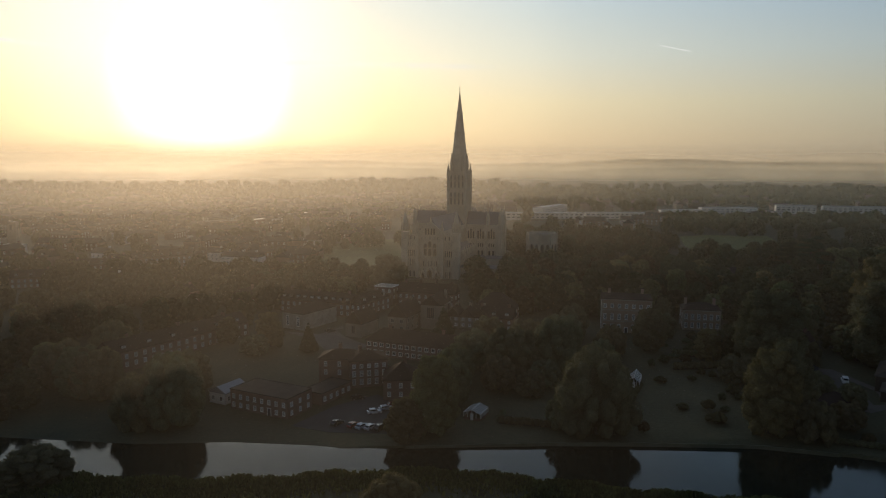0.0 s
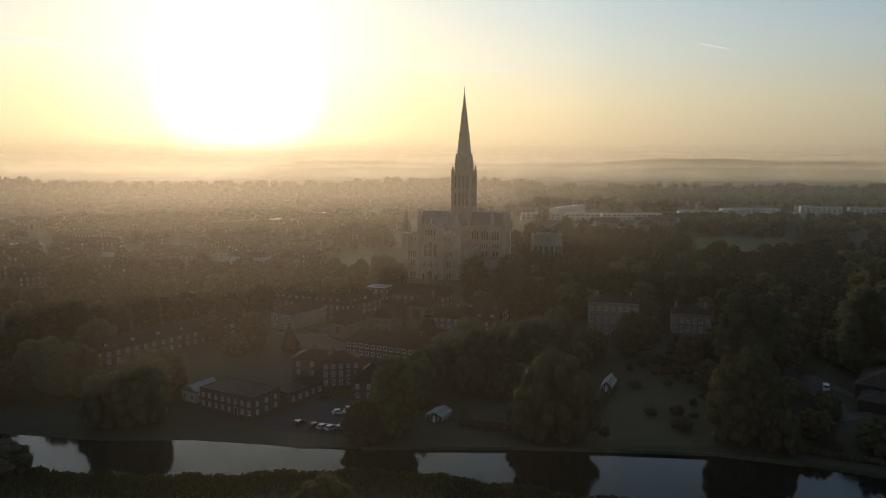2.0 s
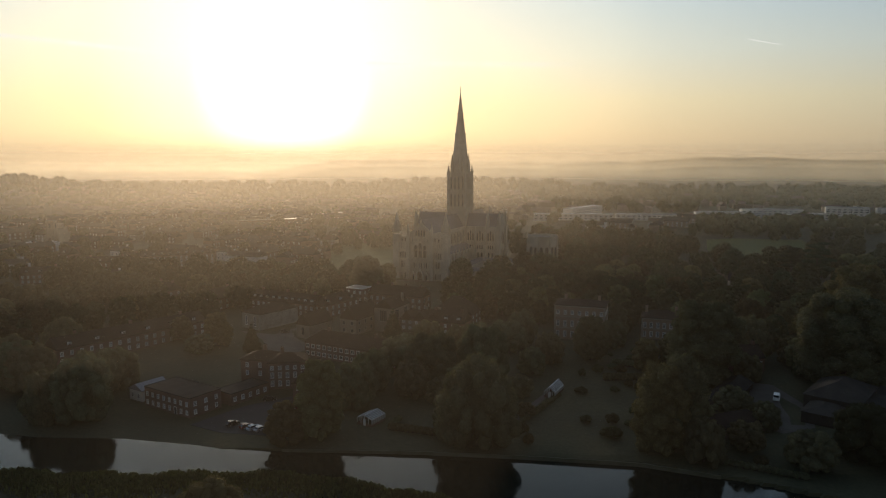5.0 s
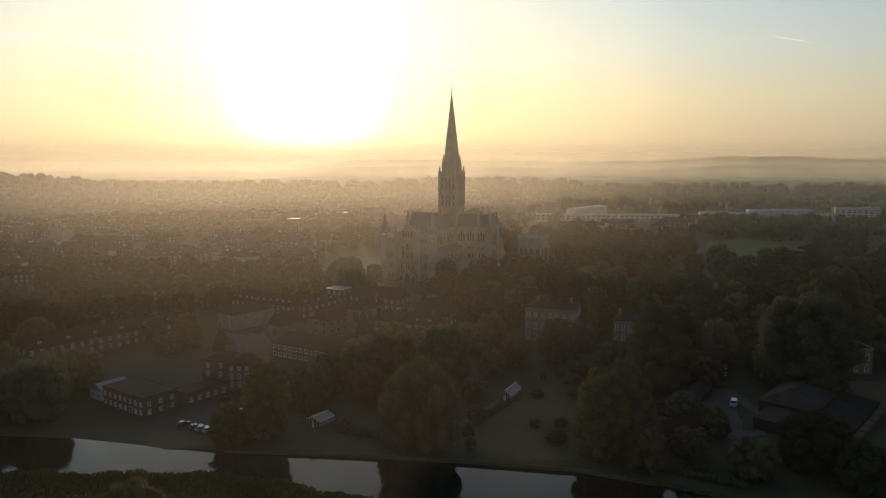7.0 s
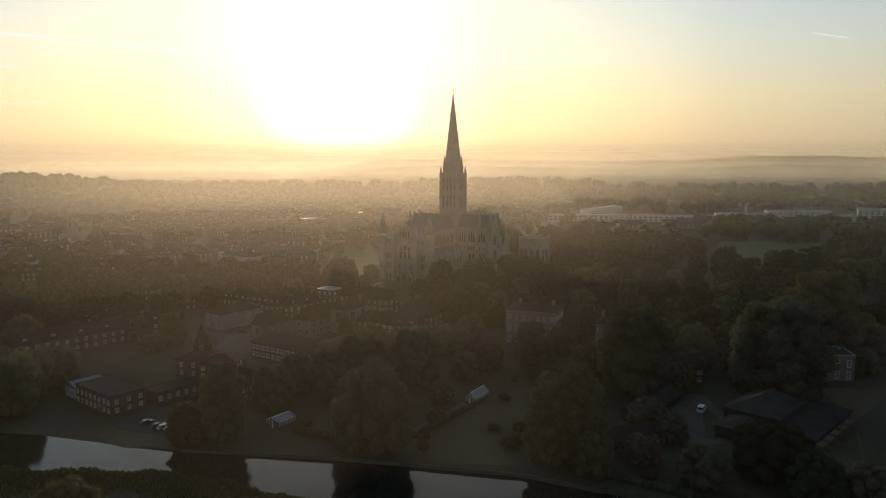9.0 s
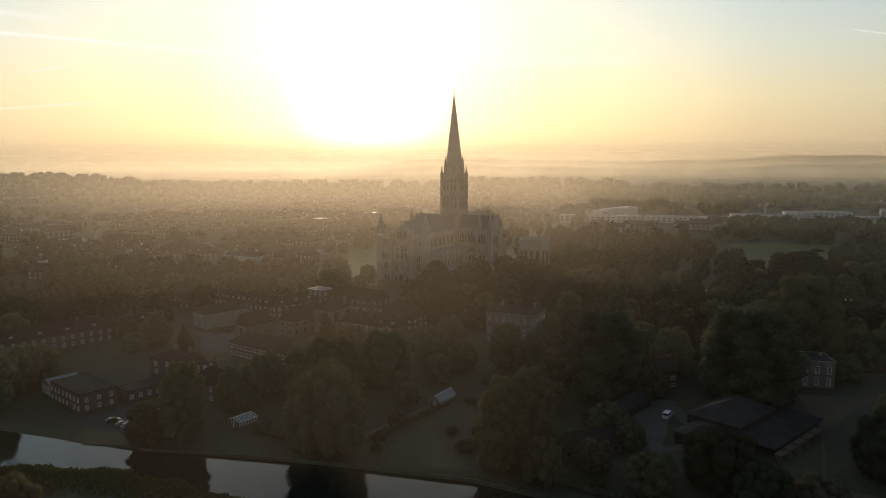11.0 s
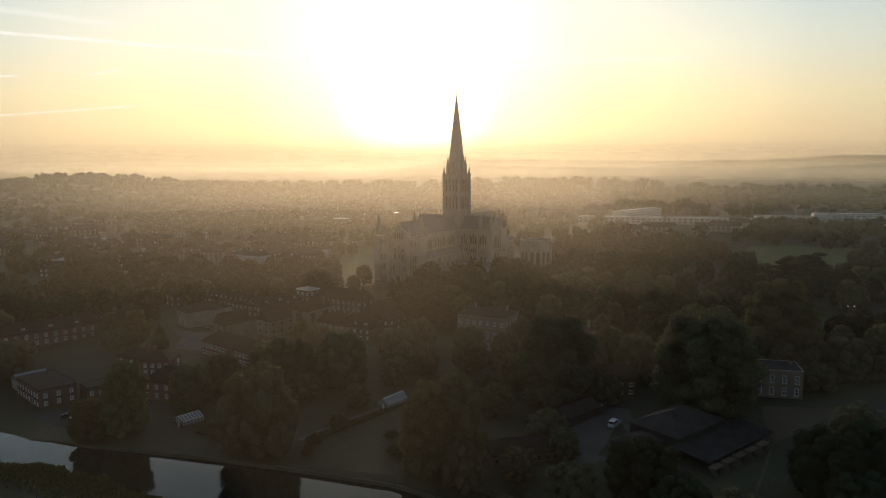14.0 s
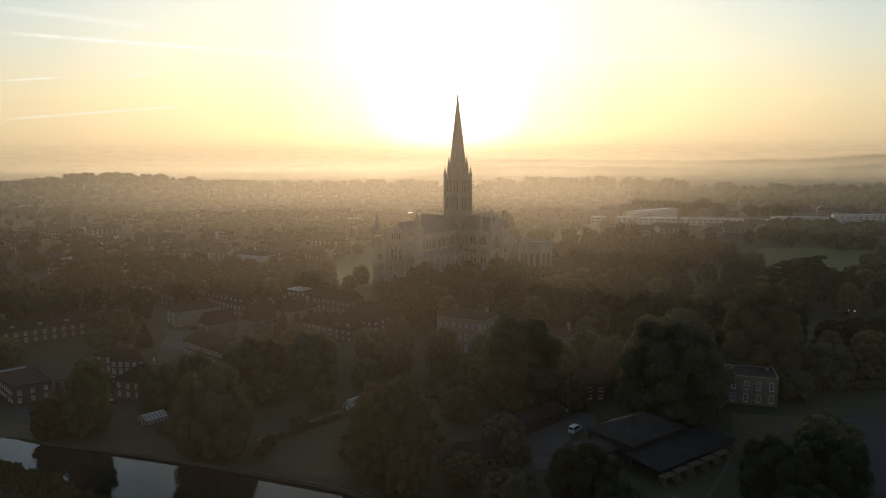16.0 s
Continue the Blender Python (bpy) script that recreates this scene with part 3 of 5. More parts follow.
def lobes_for(rng, kind, H, R):
    out = []
    if kind in ("broad", "tall", "yew"):
        # an egg of foliage covered with many small clumps, some of them standing out
        wide, pinch = (0.72, 0.42) if kind != "tall" else (0.70, 0.36)
        out.append((0, 0, H * 0.47, R * 0.62, H * 0.42 / (R * 0.62)))
        lean, count = rng.normal() * 0.06 * R, 64
        for k in range(count):
            a, up = 2.4 * k + rng.random() * 0.8, (k + rng.random()) / count
            z = H * (0.07 + 0.85 * up)
            below = z / H < pinch
            reach = math.sqrt(max(0.02, 1 - (((z / H - pinch) / (pinch + 0.06)) if below else ((z / H - pinch) / (1.0 - pinch))) ** 2))
            reach = R * wide * (reach if kind != "tall" or below else reach ** 1.35) + R * 0.07 * rng.normal()
            out.append((math.cos(a) * reach + lean * up, math.sin(a) * reach, z, R * (0.17 + 0.13 * rng.random()) * (1.0 if up < 0.8 else 0.85), 0.85 + 0.35 * rng.random()))
        out.append((lean, 0, H * 0.90, R * 0.22, 0.09 * H / (R * 0.22)))
    elif kind == "conifer":
        for k in range(9):
            up = k / 8
            for j in range(4 if up < 0.8 else 1):
                a = j * 1.57 + k * 0.8
                reach = R * 0.55 * (1 - up)
                out.append((math.cos(a) * reach, math.sin(a) * reach, H * (0.1 + 0.84 * up), R * (0.46 - 0.34 * up), 0.8))
    elif kind == "cedar":
        for k in range(16):
            a, up = 2.4 * k, k / 15
            reach = R * (0.75 - 0.5 * up) * (0.6 + 0.4 * rng.random())
            out.append((math.cos(a) * reach, math.sin(a) * reach, H * (0.35 + 0.6 * up), R * (0.36 - 0.1 * up), 0.32))
    else:   # bush
        for k in range(16):
            a, far = 2.4 * k, 0.62 * math.sqrt((k + 0.5) / 16)
            out.append((math.cos(a) * R * far, math.sin(a) * R * far, H * (0.62 - 0.45 * far + 0.12 * rng.random()), R * (0.30 + 0.14 * rng.random()), H * 0.8 / R))
    return out


TREE_WORDS = {"broad": ("broadleaf_tree", "broad dark green deciduous tree with rounded crown", "tree"),
              "tall": ("lime_tree", "tall dense lime tree, crown tinged yellow above", "tree"),
              "conifer": ("conifer", "slender dark conifer standing on the lawn", "tree"),
              "cedar": ("cedar_tree", "dark cedar with flat layered branches", "tree"),
              "yew": ("yew_tree", "dark dense evergreen yew with a ragged crown", "tree"),
              "bush": ("shrub", "rounded dark green garden shrub", "shrub")}
prototypes = {}


def tree_prototype(kind, variety, fine, R):
    """Crown and trunk of a tree 20 m high and R wide, shared by its copies; fine: 2 near the path (3 for small trees), 1 farther off."""
    key = (kind, variety, fine, R)
    if key not in prototypes:
        rng = np.random.default_rng(100 + 7 * variety + len(kind) * 31 + 5 * fine)
        lobes = lobes_for(rng, kind, 20.0, R)
        mat = NEEDLE if kind in ("conifer", "cedar", "yew") else LEAF_YELLOW if (kind == "tall" and variety == 1) else LEAF_WOOD if fine < 2 else LEAF
        count, size = ((420, 1.3), (5200, 0.30), (34000, 0.19), (12000, 0.28))[fine]
        prototypes[key] = crown_mesh(rng, lobes, count, size, mat), trunk_geo(rng, 20.0, 0.5, 6 if fine >= 2 else 3, 3.6).mesh("trunk", BARK)
    return prototypes[key]


def tree(kind, x, y, H, R, variety=0, fine=2, group="", label=""):
    if fine == 2 and H < 11.5:
        fine = 3
    wide = 7.0 if R / H < 0.48 else 12.0
    crown, trunk = tree_prototype(kind, variety, fine, wide)
    name, words, category = TREE_WORDS[kind]
    k = (x * 12.9898 + y * 78.233) % 6.283
    m = pose(x, y, land(x, y), rz=math.degrees(k)) @ Matrix.Diagonal((R / wide, R / wide, H / 20.0, 1))
    root = thing(name, m, label or words, category, group)
    part("trunk", trunk, None, root)
    part("crown", crown, None, root)
    return root

# ---- cathedral ----
def lancet_meshes(w, h, depth=0.5):
    """Stone surround and dark glass of a pointed window looking along -y, its foot at the middle."""
    key = ("lancet", round(w, 2), round(h, 2))
    if key not in shared:
        def arch(a, b, n=4):
            s = b - a
            left = [(-a + a * (1 - math.cos(math.pi / 2 * k / n)), s + 1.25 * a * math.sin(math.pi / 2 * k / n)) for k in range(n + 1)]
            return [(-a, 0)] + left + [(-x, z) for x, z in left[-2::-1]] + [(a, 0)]
        inner, outer = arch(w / 2, h - 0.12 * w), arch(w / 2 + 0.28, h - 0.12 * w + 0.2)
        g, m = Geo(), len(inner)
        pts = [(x, -0.30, z) for x, z in outer] + [(x, -0.30, z) for x, z in inner] + [(x, 0.02, z) for x, z in outer] + [(x, 0.02, z) for x, z in inner]
        faces = []
        for i in range(m - 1):
            faces += [(i, i + 1, m + i + 1, m + i), (m + i, m + i + 1, 3 * m + i + 1, 3 * m + i), (2 * m + i, 2 * m + i + 1, i + 1, i)]
        g.solid(pts, faces)
        g.box(-w / 2 - 0.4, -0.36, -0.25, w / 2 + 0.4, 0.0, -0.004)
        pane = Geo().solid([(x, -0.05, z) for x, z in inner], [tuple(range(m))])
        shared[key] = g.mesh("lancet_window", STONE), pane.mesh("leaded_glass", LEADED)
    return shared[key]


def lancet(parent, m, w, h):
    a, b = lancet_meshes(w, h)
    ob = part("lancet_window", a, None, parent, m=m)
    part("leaded_glass", b, None, ob)


def lancet_row(parent, face, at, z, n, w, h, gap, rise=0.0):
    """n lancets side by side on a wall; face(along, z) gives the pose."""
    for k in range(n):
        mid = rise if n % 2 and k == n // 2 else 0.0
        lancet(parent, face(at + (k - (n - 1) / 2) * gap, z), w, h + mid)


def pinnacle(g, x, y, z, r, h):
    g.box(x - r, y - r, z, x + r, y + r, z + h * 0.4)
    g.ring(x, y, [(r * 1.5, z + h * 0.4), (r * 1.1, z + h * 0.48), (0.08, z + h)], 4, math.pi / 4)


def vessel(root, name, x0, y0, x1, y1, eaves, ridge, along):
    """A high hall of the church: walls with a parapet, and a steep lead roof behind it."""
    g = Geo().box(x0, y0, -0.5, x1, y1, eaves)
    if along == "x":
        g.box(x0, y0 - 0.25, eaves - 0.9, x1, y0 + 0.3, eaves + 0.9).box(x0, y1 - 0.3, eaves - 0.9, x1, y1 + 0.25, eaves + 0.9)
    else:
        g.box(x0 - 0.25, y0, eaves - 0.9, x0 + 0.3, y1, eaves + 0.9).box(x1 - 0.3, y0, eaves - 0.9, x1 + 0.25, y1, eaves + 0.9)
    part(name, g, STONE, root)
    e = 0.9
    if along == "x":
        r = Geo().gable(x0, y0 + e, x1, y1 - e, eaves + 0.004, ridge, "x", 0.2)
    else:
        r = Geo().gable(x0 + e, y0, x1 - e, y1, eaves + 0.004, ridge, "y", 0.2)
    part("roof", r, LEAD, root, "grey lead roof")


def gable_end(root, face, half, eaves, ridge):
    """A stone gable with corner turrets that closes a hall; face(along, z) gives poses on it."""
    g = Geo().prism([(-half, eaves), (half, eaves), (0, ridge + 1.2)], -0.6, 0.3, lambda p, q, d: (p, d, q))
    part("gable", g, STONE, root, m=face(0, 0))
    t = Geo()
    for s in (-1, 1):
        t.box(s * half - 1.5, -1.4, -0.5, s * half + 1.5, 1.2, eaves + 1.5)
        t.ring(s * half, -0.1, [(1.6, eaves + 1.5), (1.4, eaves + 5), (1.6, eaves + 5.1), (0.1, eaves + 12.5)], 8)
    part("turrets", t, STONE, root, m=face(0, 0))
    lancet_row(root, face, 0, eaves + 1.5, 3, 1.3, 4.2, 2.2, 1.6)


def build_cathedral():
    root = thing("cathedral", pose(11, 501, 0, rz=75.4), "great limestone gothic cathedral with a tall slender spire and lead roofs", "cathedral")
    W, E, H, RIDGE = -66.0, 46.0, 27.8, 37.2
    vessel(root, "nave", W + 1.5, -6.3, -6.7, 6.3, H, RIDGE, "x")
    vessel(root, "choir", 6.7, -6.3, E, 6.3, H, RIDGE, "x")
    vessel(root, "south_transept", -6.5, -31, 6.5, -6.7, H, RIDGE, "y")
    vessel(root, "north_transept", -6.5, 6.7, 6.5, 31, H, RIDGE, "y")
    vessel(root, "east_transept", 24, -22, 33, 22, H - 0.4, RIDGE - 3, "y")
    vessel(root, "lady_chapel", E + 0.3, -9, 69, 9, 13.5, 20, "x")
    # aisles with lean-to roofs
    for s in (-1, 1):
        for x0, x1 in ((W + 1.5, -6.7), (13.2, E)):
            y0, y1 = sorted((s * 6.304, s * 12.8))
            part("aisle", Geo().box(x0, y0, -0.5, x1, y1, 13.2).box(x0, s * 12.8 - 0.25, 13.2, x1, s * 12.8 + 0.25, 14.2), STONE, root)
            part("aisle_roof", Geo().prism([(s * 6.32, 13.22), (s * 12.5, 13.22), (s * 12.5, 13.5), (s * 6.32, 17.8)], x0 + 0.1, x1 - 0.1, lambda p, q, d: (d, p, q)), LEAD, root)
        y0, y1 = sorted((s * 6.71, s * 31))
        part("aisle", Geo().box(6.504, y0, -0.5, 13.2, y1, 13.2), STONE, root)
        part("aisle_roof", Geo().prism([(6.52, 13.22), (13.2, 13.22), (13.2, 13.5), (6.52, 17.8)], y0, y1, lambda p, q, d: (p, d, q)), LEAD, root)
    # bays
    south = lambda y: (lambda a, z: pose(a, y, z))
    north = lambda y: (lambda a, z: pose(a, y, z, rz=180))
    west = lambda x: (lambda a, z: pose(x, -a, z, rz=-90))
    east = lambda x: (lambda a, z: pose(x, a, z, rz=90))
    bays = [W + 5.3 + 5.6 * k for k in range(10)]
    for at in bays:
        lancet_row(root, south(-6.3), at, 19.2, 3, 1.15, 5.2, 1.6, 1.3)
        lancet_row(root, south(-12.8), at, 3.6, 2, 1.25, 6.2, 2.0)
        lancet_row(root, north(6.3), at, 19.2, 3, 1.05, 5.2, 1.5, 1.3)
    for at in bays + [W + 2.6 + 5.6 * 10]:
        for s in (-1, 1):
            y0, y1 = sorted((s * 12.8, s * 14.4))
            b = Geo().box(at - 3.35, y0, -0.5, at - 2.25, y1, 12.2)
            pinnacle(b, at - 2.8, s * 13.4, 12.2, 0.5, 4.2)
            part("buttress", b, STONE, root)
            y2, y3 = sorted((s * 6.3, s * 7.1))
            part("pilaster", Geo().box(at - 3.2, y2, 17.0, at - 2.4, y3, 26.5), STONE, root)
    for y in (-10.4, -17.3, -25.0):
        for s in (-1, 1):
            face = west(-6.5)
            lancet_row(root, face, -s * y, 19.0, 3, 1.15, 5.4, 1.75, 1.4)
            lancet_row(root, face, -s * y, 13.3, 3, 0.8, 2.6, 1.6)
            lancet_row(root, face, -s * y, 3.2, 2, 1.4, 7.6, 2.6)
    b = Geo()
    for y in (-13.9, -21.2, -29.4, 13.9, 21.2, 29.4):
        b.box(-8.1, y - 0.6, -0.5, -6.504, y + 0.6, 24)
        pinnacle(b, -7.2, y, 24, 0.5, 5.5)
    part("buttresses", b, STONE, root)
    gable_end(root, south(-31), 6.6, H, RIDGE)
    gable_end(root, north(31), 6.6, H, RIDGE)
    lancet_row(root, south(-31), 0, 5, 3, 1.6, 8.0, 3.2, 1.0)
    lancet_row(root, south(-31), 0, 16.5, 3, 1.5, 7.0, 3.0, 2.0)
    gable_end(root, south(-22), 4.6, H - 0.4, RIDGE - 3)
    gable_end(root, east(E), 6.4, H, RIDGE)
    build_west_front(root, W, west)
    build_tower(root)
    return root


def build_west_front(root, W, west):
    """The broad screen: tiers of arcades, a triple window, three porches, gable and four turrets."""
    half = 16.6
    g = Geo().box(W - 1.6, -half, -0.5, W + 1.4, half, 26.6)
    g.prism([(-8.6, 26.6), (8.6, 26.6), (7.6, 29.0), (0, 35.4), (-7.6, 29.0)], W - 1.2, W + 0.6, lambda p, q, d: (d, p, q))
    for z in (6.6, 12.8, 18.6, 23.6, 26.6):
        g.box(W - 1.95, -half - 0.2, z - 0.22, W - 1.604, half + 0.2, z + 0.22)
    for z0, z1, inner in ((0.4, 6.2, 6.6), (7.0, 12.4, 0.0), (13.2, 18.2, 6.2), (19.0, 23.2, 6.2), (23.9, 26.3, 0.0)):
        for k in range(27):
            y = -15.6 + 1.2 * k
            if abs(y) >= inner and abs(abs(y) - 8.0) > 1.1:
                g.box(W - 1.95, y - 0.17, z0, W - 1.604, y + 0.17, z1)
    part("west_front", g, STONE, root)
    t = Geo()
    for s in (-1, 1):
        t.box(W - 2.6, s * half - 2.1, -0.5, W + 1.8, s * half + 2.1, 28.4)
        for k in range(4):
            pinnacle(t, W - 0.4 + (1.9 if k % 2 else -1.9), s * half + (1.8 if k < 2 else -1.8), 29.5, 0.45, 6.0)
        t.ring(W - 0.4, s * half, [(2.0, 29.5), (1.9, 33.5), (2.1, 33.7), (0.1, 42.6)], 8)
    part("corner_turrets", t, STONE, root)
    b = Geo()
    for y in (-8.0, 8.0):
        b.box(W - 3.0, y - 1.0, -0.5, W - 1.604, y + 1.0, 27.5)
        pinnacle(b, W - 2.2, y, 27.5, 0.75, 8.5)
    pinnacle(b, W - 0.3, 0, 35.0, 0.4, 3.0)
    part("buttresses", b, STONE, root)
    face = west(W - 1.6)
    lancet_row(root, face, 0, 14.0, 3, 2.0, 7.6, 3.0, 1.6)
    lancet_row(root, face, 0, 27.2, 4, 1.05, 3.9, 1.8)
    for s in (-1, 1):
        lancet_row(root, face, s * 11.9, 13.4, 4, 0.75, 3.9, 1.35)
        lancet_row(root, face, s * 11.9, 7.4, 2, 1.2, 4.4, 1.9)
        lancet_row(root, face, s * 11.9, 0.4, 2, 1.3, 4.0, 2.4)
        lancet_row(root, face, s * 11.9, 19.4, 5, 0.55, 3.6, 1.15)
    lancet_row(root, face, 0, 7.4, 6, 0.7, 3.4, 1.7)
    for k in range(13):
        lancet(root, face(-15.0 + 2.5 * k, 23.9), 0.7, 2.1)
    for at, w, h in ((0, 3.0, 6.2), (-4.4, 1.7, 4.2), (4.4, 1.7, 4.2)):
        p = Geo().prism([(-w / 2 - 0.9, 0), (-w / 2 - 0.1, 0), (-w / 2 - 0.1, h * 0.62), (0, h), (w / 2 + 0.1, h * 0.62), (w / 2 + 0.1, 0), (w / 2 + 0.9, 0), (w / 2 + 0.9, h * 0.7), (0, h + 1.9), (-w / 2 - 0.9, h * 0.7)],
                        -1.7, 0.0, lambda p, q, d: (p, d, q))
        porch = part("porch", p, STONE, root, m=face(at, 0))
        part("door", Geo().solid([(-w / 2, -0.08, 0.05), (w / 2, -0.08, 0.05), (w / 2, -0.08, h * 0.6), (0, -0.08, h - 0.2), (-w / 2, -0.08, h * 0.6)], [(0, 1, 2, 3, 4)]), DARK, porch)


def build_tower(root):
    s, top = 6.3, 65.3
    g = Geo().box(-s, -s, 0, s, s, top)
    for z, out in ((38.6, 0.3), (41.0, 0.5), (47.0, 0.22), (52.0, 0.3), (53.4, 0.5), (58.8, 0.22), (63.4, 0.35), (64.4, 0.55)):
        g.box(-s - out, -s - out, z - 0.3, s + out, s + out, z + 0.3)
    for at in (-5.0, -2.8, 0.0, 2.8, 5.0):
        for c in (-1, 1):
            g.box(at - 0.22, c * s - 0.32, 41.3, at + 0.22, c * s + 0.32, 63.1).box(c * s - 0.32, at - 0.22, 41.3, c * s + 0.32, at + 0.22, 63.1)
    for sx in (-1, 1):
        for sy in (-1, 1):
            g.ring(sx * s, sy * s, [(1.15, 30), (1.1, top + 0.6), (1.35, top + 0.9), (0.9, top + 1.0), (0.06, top + 5.8)], 8, math.pi / 8)
    n = 12
    for k in range(n):
        at = -s + 2 * s * (k + 0.5) / n
        for c in (-1, 1):
            g.box(at - 0.32, c * s - 0.2, top, at + 0.32, c * s + 0.2, top + 1.0).box(c * s - 0.2, at - 0.32, top, c * s + 0.2, at + 0.32, top + 1.0)
    tower = part("tower", g, STONE, root, "carved stone crossing tower")
    for rz in (0, 90, 180, 270):
        for z, h in ((42.4, 8.4), (54.2, 8.6)):
            for at in (-4.2, -1.4, 1.4, 4.2):
                wide = 0.95
                m = pose(0, 0, 0, rz=rz) @ pose(at, -s, z)
                a, b = lancet_meshes(wide, h)
                ob = part("lancet_window", a, None, tower, m=m)
                part("louvre", b, None, ob)
    # spire: eight sides with carved bands, corner spirelets and gabled lights at its foot
    sp = Geo()
    R, tip = 6.25, 122.4
    rad = lambda z: R * (tip - z) / (tip - top) * (1 + 0.05 * math.sin(math.pi * (z - top) / (tip - top)))
    rows = []
    for a, b in ((top, 76.0), (77.6, 91.0), (92.6, 105.0), (106.4, 121.8)):
        rows += [(rad(a), a), (rad(b), b)]
        if b < 120:
            rows += [(rad(b) + 0.22, b + 0.05), (rad(b + 1.5) + 0.22, b + 1.5)]
    sp.ring(0, 0, rows, 8, math.pi / 8)
    sp.ring(0, 0, [(0.32, 121.6), (0.55, 122.1), (0.2, 122.6)], 8)
    sp.box(-0.1, -0.1, 122.5, 0.1, 0.1, 124.6).box(-0.6, -0.1, 123.6, 0.6, 0.1, 123.9)
    spire = part("spire", sp, STONE, root, "slender octagonal stone spire with carved bands")
    d = Geo()
    for k in range(4):
        a = math.pi / 2 * k
        c, sn = math.cos(a), math.sin(a)
        x, y = c * 5.2, sn * 5.2
        d.box(x - 1.1, y - 1.1, top, x + 1.1, y + 1.1, top + 7.0)
        d.ring(x, y, [(1.6, top + 7.0), (0.06, top + 12.0)], 4, math.pi / 4)
        x, y = (c - sn) * 4.4, (c + sn) * 4.4
        d.box(x - 0.9, y - 0.9, top, x + 0.9, y + 0.9, top + 4.2)
        d.ring(x, y, [(1.25, top + 4.2), (1.05, top + 6.0), (0.06, top + 13.4)], 8, math.pi / 8)
    part("spirelets", d, STONE, spire)


build_cathedral()


def build_chapter_house():
    root = thing("chapter_house", pose(11, 501, 0, rz=75.4) @ pose(6, -58, 0), "octagonal limestone chapter house with large traceried windows", "building")
    part("wall", Geo().ring(0, 0, [(10.4, -0.5), (10.4, 21.6)], 8), STONE, root)
    part("parapet", Geo().ring(0, 0, [(10.7, 21.604), (10.7, 23.2), (10.1, 23.2), (10.1, 21.65)], 8), STONE, root)
    part("roof", Geo().ring(0, 0, [(9.9, 21.7), (0.4, 22.5)], 8), LEAD, root)
    for k in range(8):
        f = pose(0, 0, 0, rz=45 * k + 22.5)
        b = Geo()
        x, y = 10.4 * math.cos(k * math.pi / 4), 10.4 * math.sin(k * math.pi / 4)
        b.ring(x, y, [(0.75, -0.5), (0.6, 22.4)], 6)
        pinnacle(b, x, y, 22.4, 0.4, 2.0)
        part("buttress", b, STONE, root)
        for at in (-1.9, 1.9):
            lancet(root, f @ pose(at, -9.61, 7.0), 2.2, 9.0)


def build_cloister():
    root = thing("cloister", pose(11, 501, 0, rz=75.4) @ pose(-36, -38, 0), "low stone cloister ranges with shallow lead roofs", "building")
    for x0, y0, x1, y1, along in ((-26, -22, 26, -15, "x"), (-26, 15, 26, 22, "x"), (-26, -15, -19, 15, "y"), (19, -15, 26, 15, "y")):
        part("range", Geo().box(x0, y0, -0.5, x1, y1, 6.5), STONE, root)
        part("roof", Geo().gable(x0 + 0.3, y0 + 0.3, x1 - 0.3, y1 - 0.3, 6.504, 8.2, along), LEAD, root)


build_chapter_house()
build_cloister()


def scaffolding():
    """Poles and boards round the ridge of the eastern transept."""
    root = thing("scaffolding", pose(11, 501, 0, rz=75.4) @ pose(28.5, 0, 0), "steel scaffolding with boards above the eastern roof", "scaffolding")
    for x in (-5.5, 5.5):
        for y in np.linspace(-14, 14, 8):
            part("pole", Geo().box(x - 0.09, y - 0.09, 27.3, x + 0.09, y + 0.09, 42.0), SHEET, root)
    for z in (36.5, 39.0, 41.2):
        for x in (-5.5, 5.5):
            part("board", Geo().box(x - 0.5, -15, z, x + 0.5, 15, z + 0.16), WOOD, root)


scaffolding()

# ---- buildings of the close ----
house("flat_roofed_hall", "two-storey red brick block with flat felt roof and white windows", "building", -42.2, 208.1, -24.6, 22, 11.8, 6.0, 6.0, "flat", BRICK, FELT,
      (0.8, 3.4), (1.1, 1.4), {"front": 8, "right": 3, "left": 3, "back": 8}, door=5)
house("pavilion", "small white-ended pavilion with pale sheet roof", "building", -58.0, 215.5, 65, 10, 6.5, 3.4, 5.2, "gable", RENDER, SHEET, (0.9,), (1.2, 1.6), {"left": 2, "front": 3}, style="mullion")
house("link_building", "low brick link with flat roof and white windows", "building", -27.0, 218.5, 62, 15, 8, 3.6, 3.6, "flat", BRICK, FELT, (1.0,), (1.2, 1.5), {"front": 5, "back": 4})
house("brick_house", "three-storey brick house with hipped tiled roof", "house", -16.0, 231.5, 17, 12.5, 9.5, 8.8, 11.2, "hip", BRICK, TILE, (0.9, 3.7, 6.5), (1.15, 1.9), {"front": 5, "right": 2}, chimneys=((-2, 2),))
house("brick_side_house", "three-storey brick side house with hipped tiled roof", "house", -24.6, 233.0, -2, 14, 9.5, 8.8, 11.3, "hip", BRICK, TILE, (3.7, 6.5), (1.1, 1.6), {"front": 3, "left": 2}, chimneys=((-1, 2),))
house("brick_wing", "two-storey brick wing with hipped tiled roof", "house", -3.2, 221.1, 3, 11, 12, 6.0, 10.4, "hip", BRICK, TILE, (0.9, 3.7), (1.1, 1.5), {"front": 3, "left": 2, "right": 3}, chimneys=((1, 2),))
house("long_brick_range", "long two-storey brick range with tiled roof and white windows", "building", -0.3, 259.8, -21, 40, 10, 5.6, 9.8, "hip", BRICK, TILE, (0.7, 3.5), (1.6, 1.5), {"front": 15, "right": 3, "left": 3},
      chimneys=((-12, 0), (10, 0)), style="mullion")
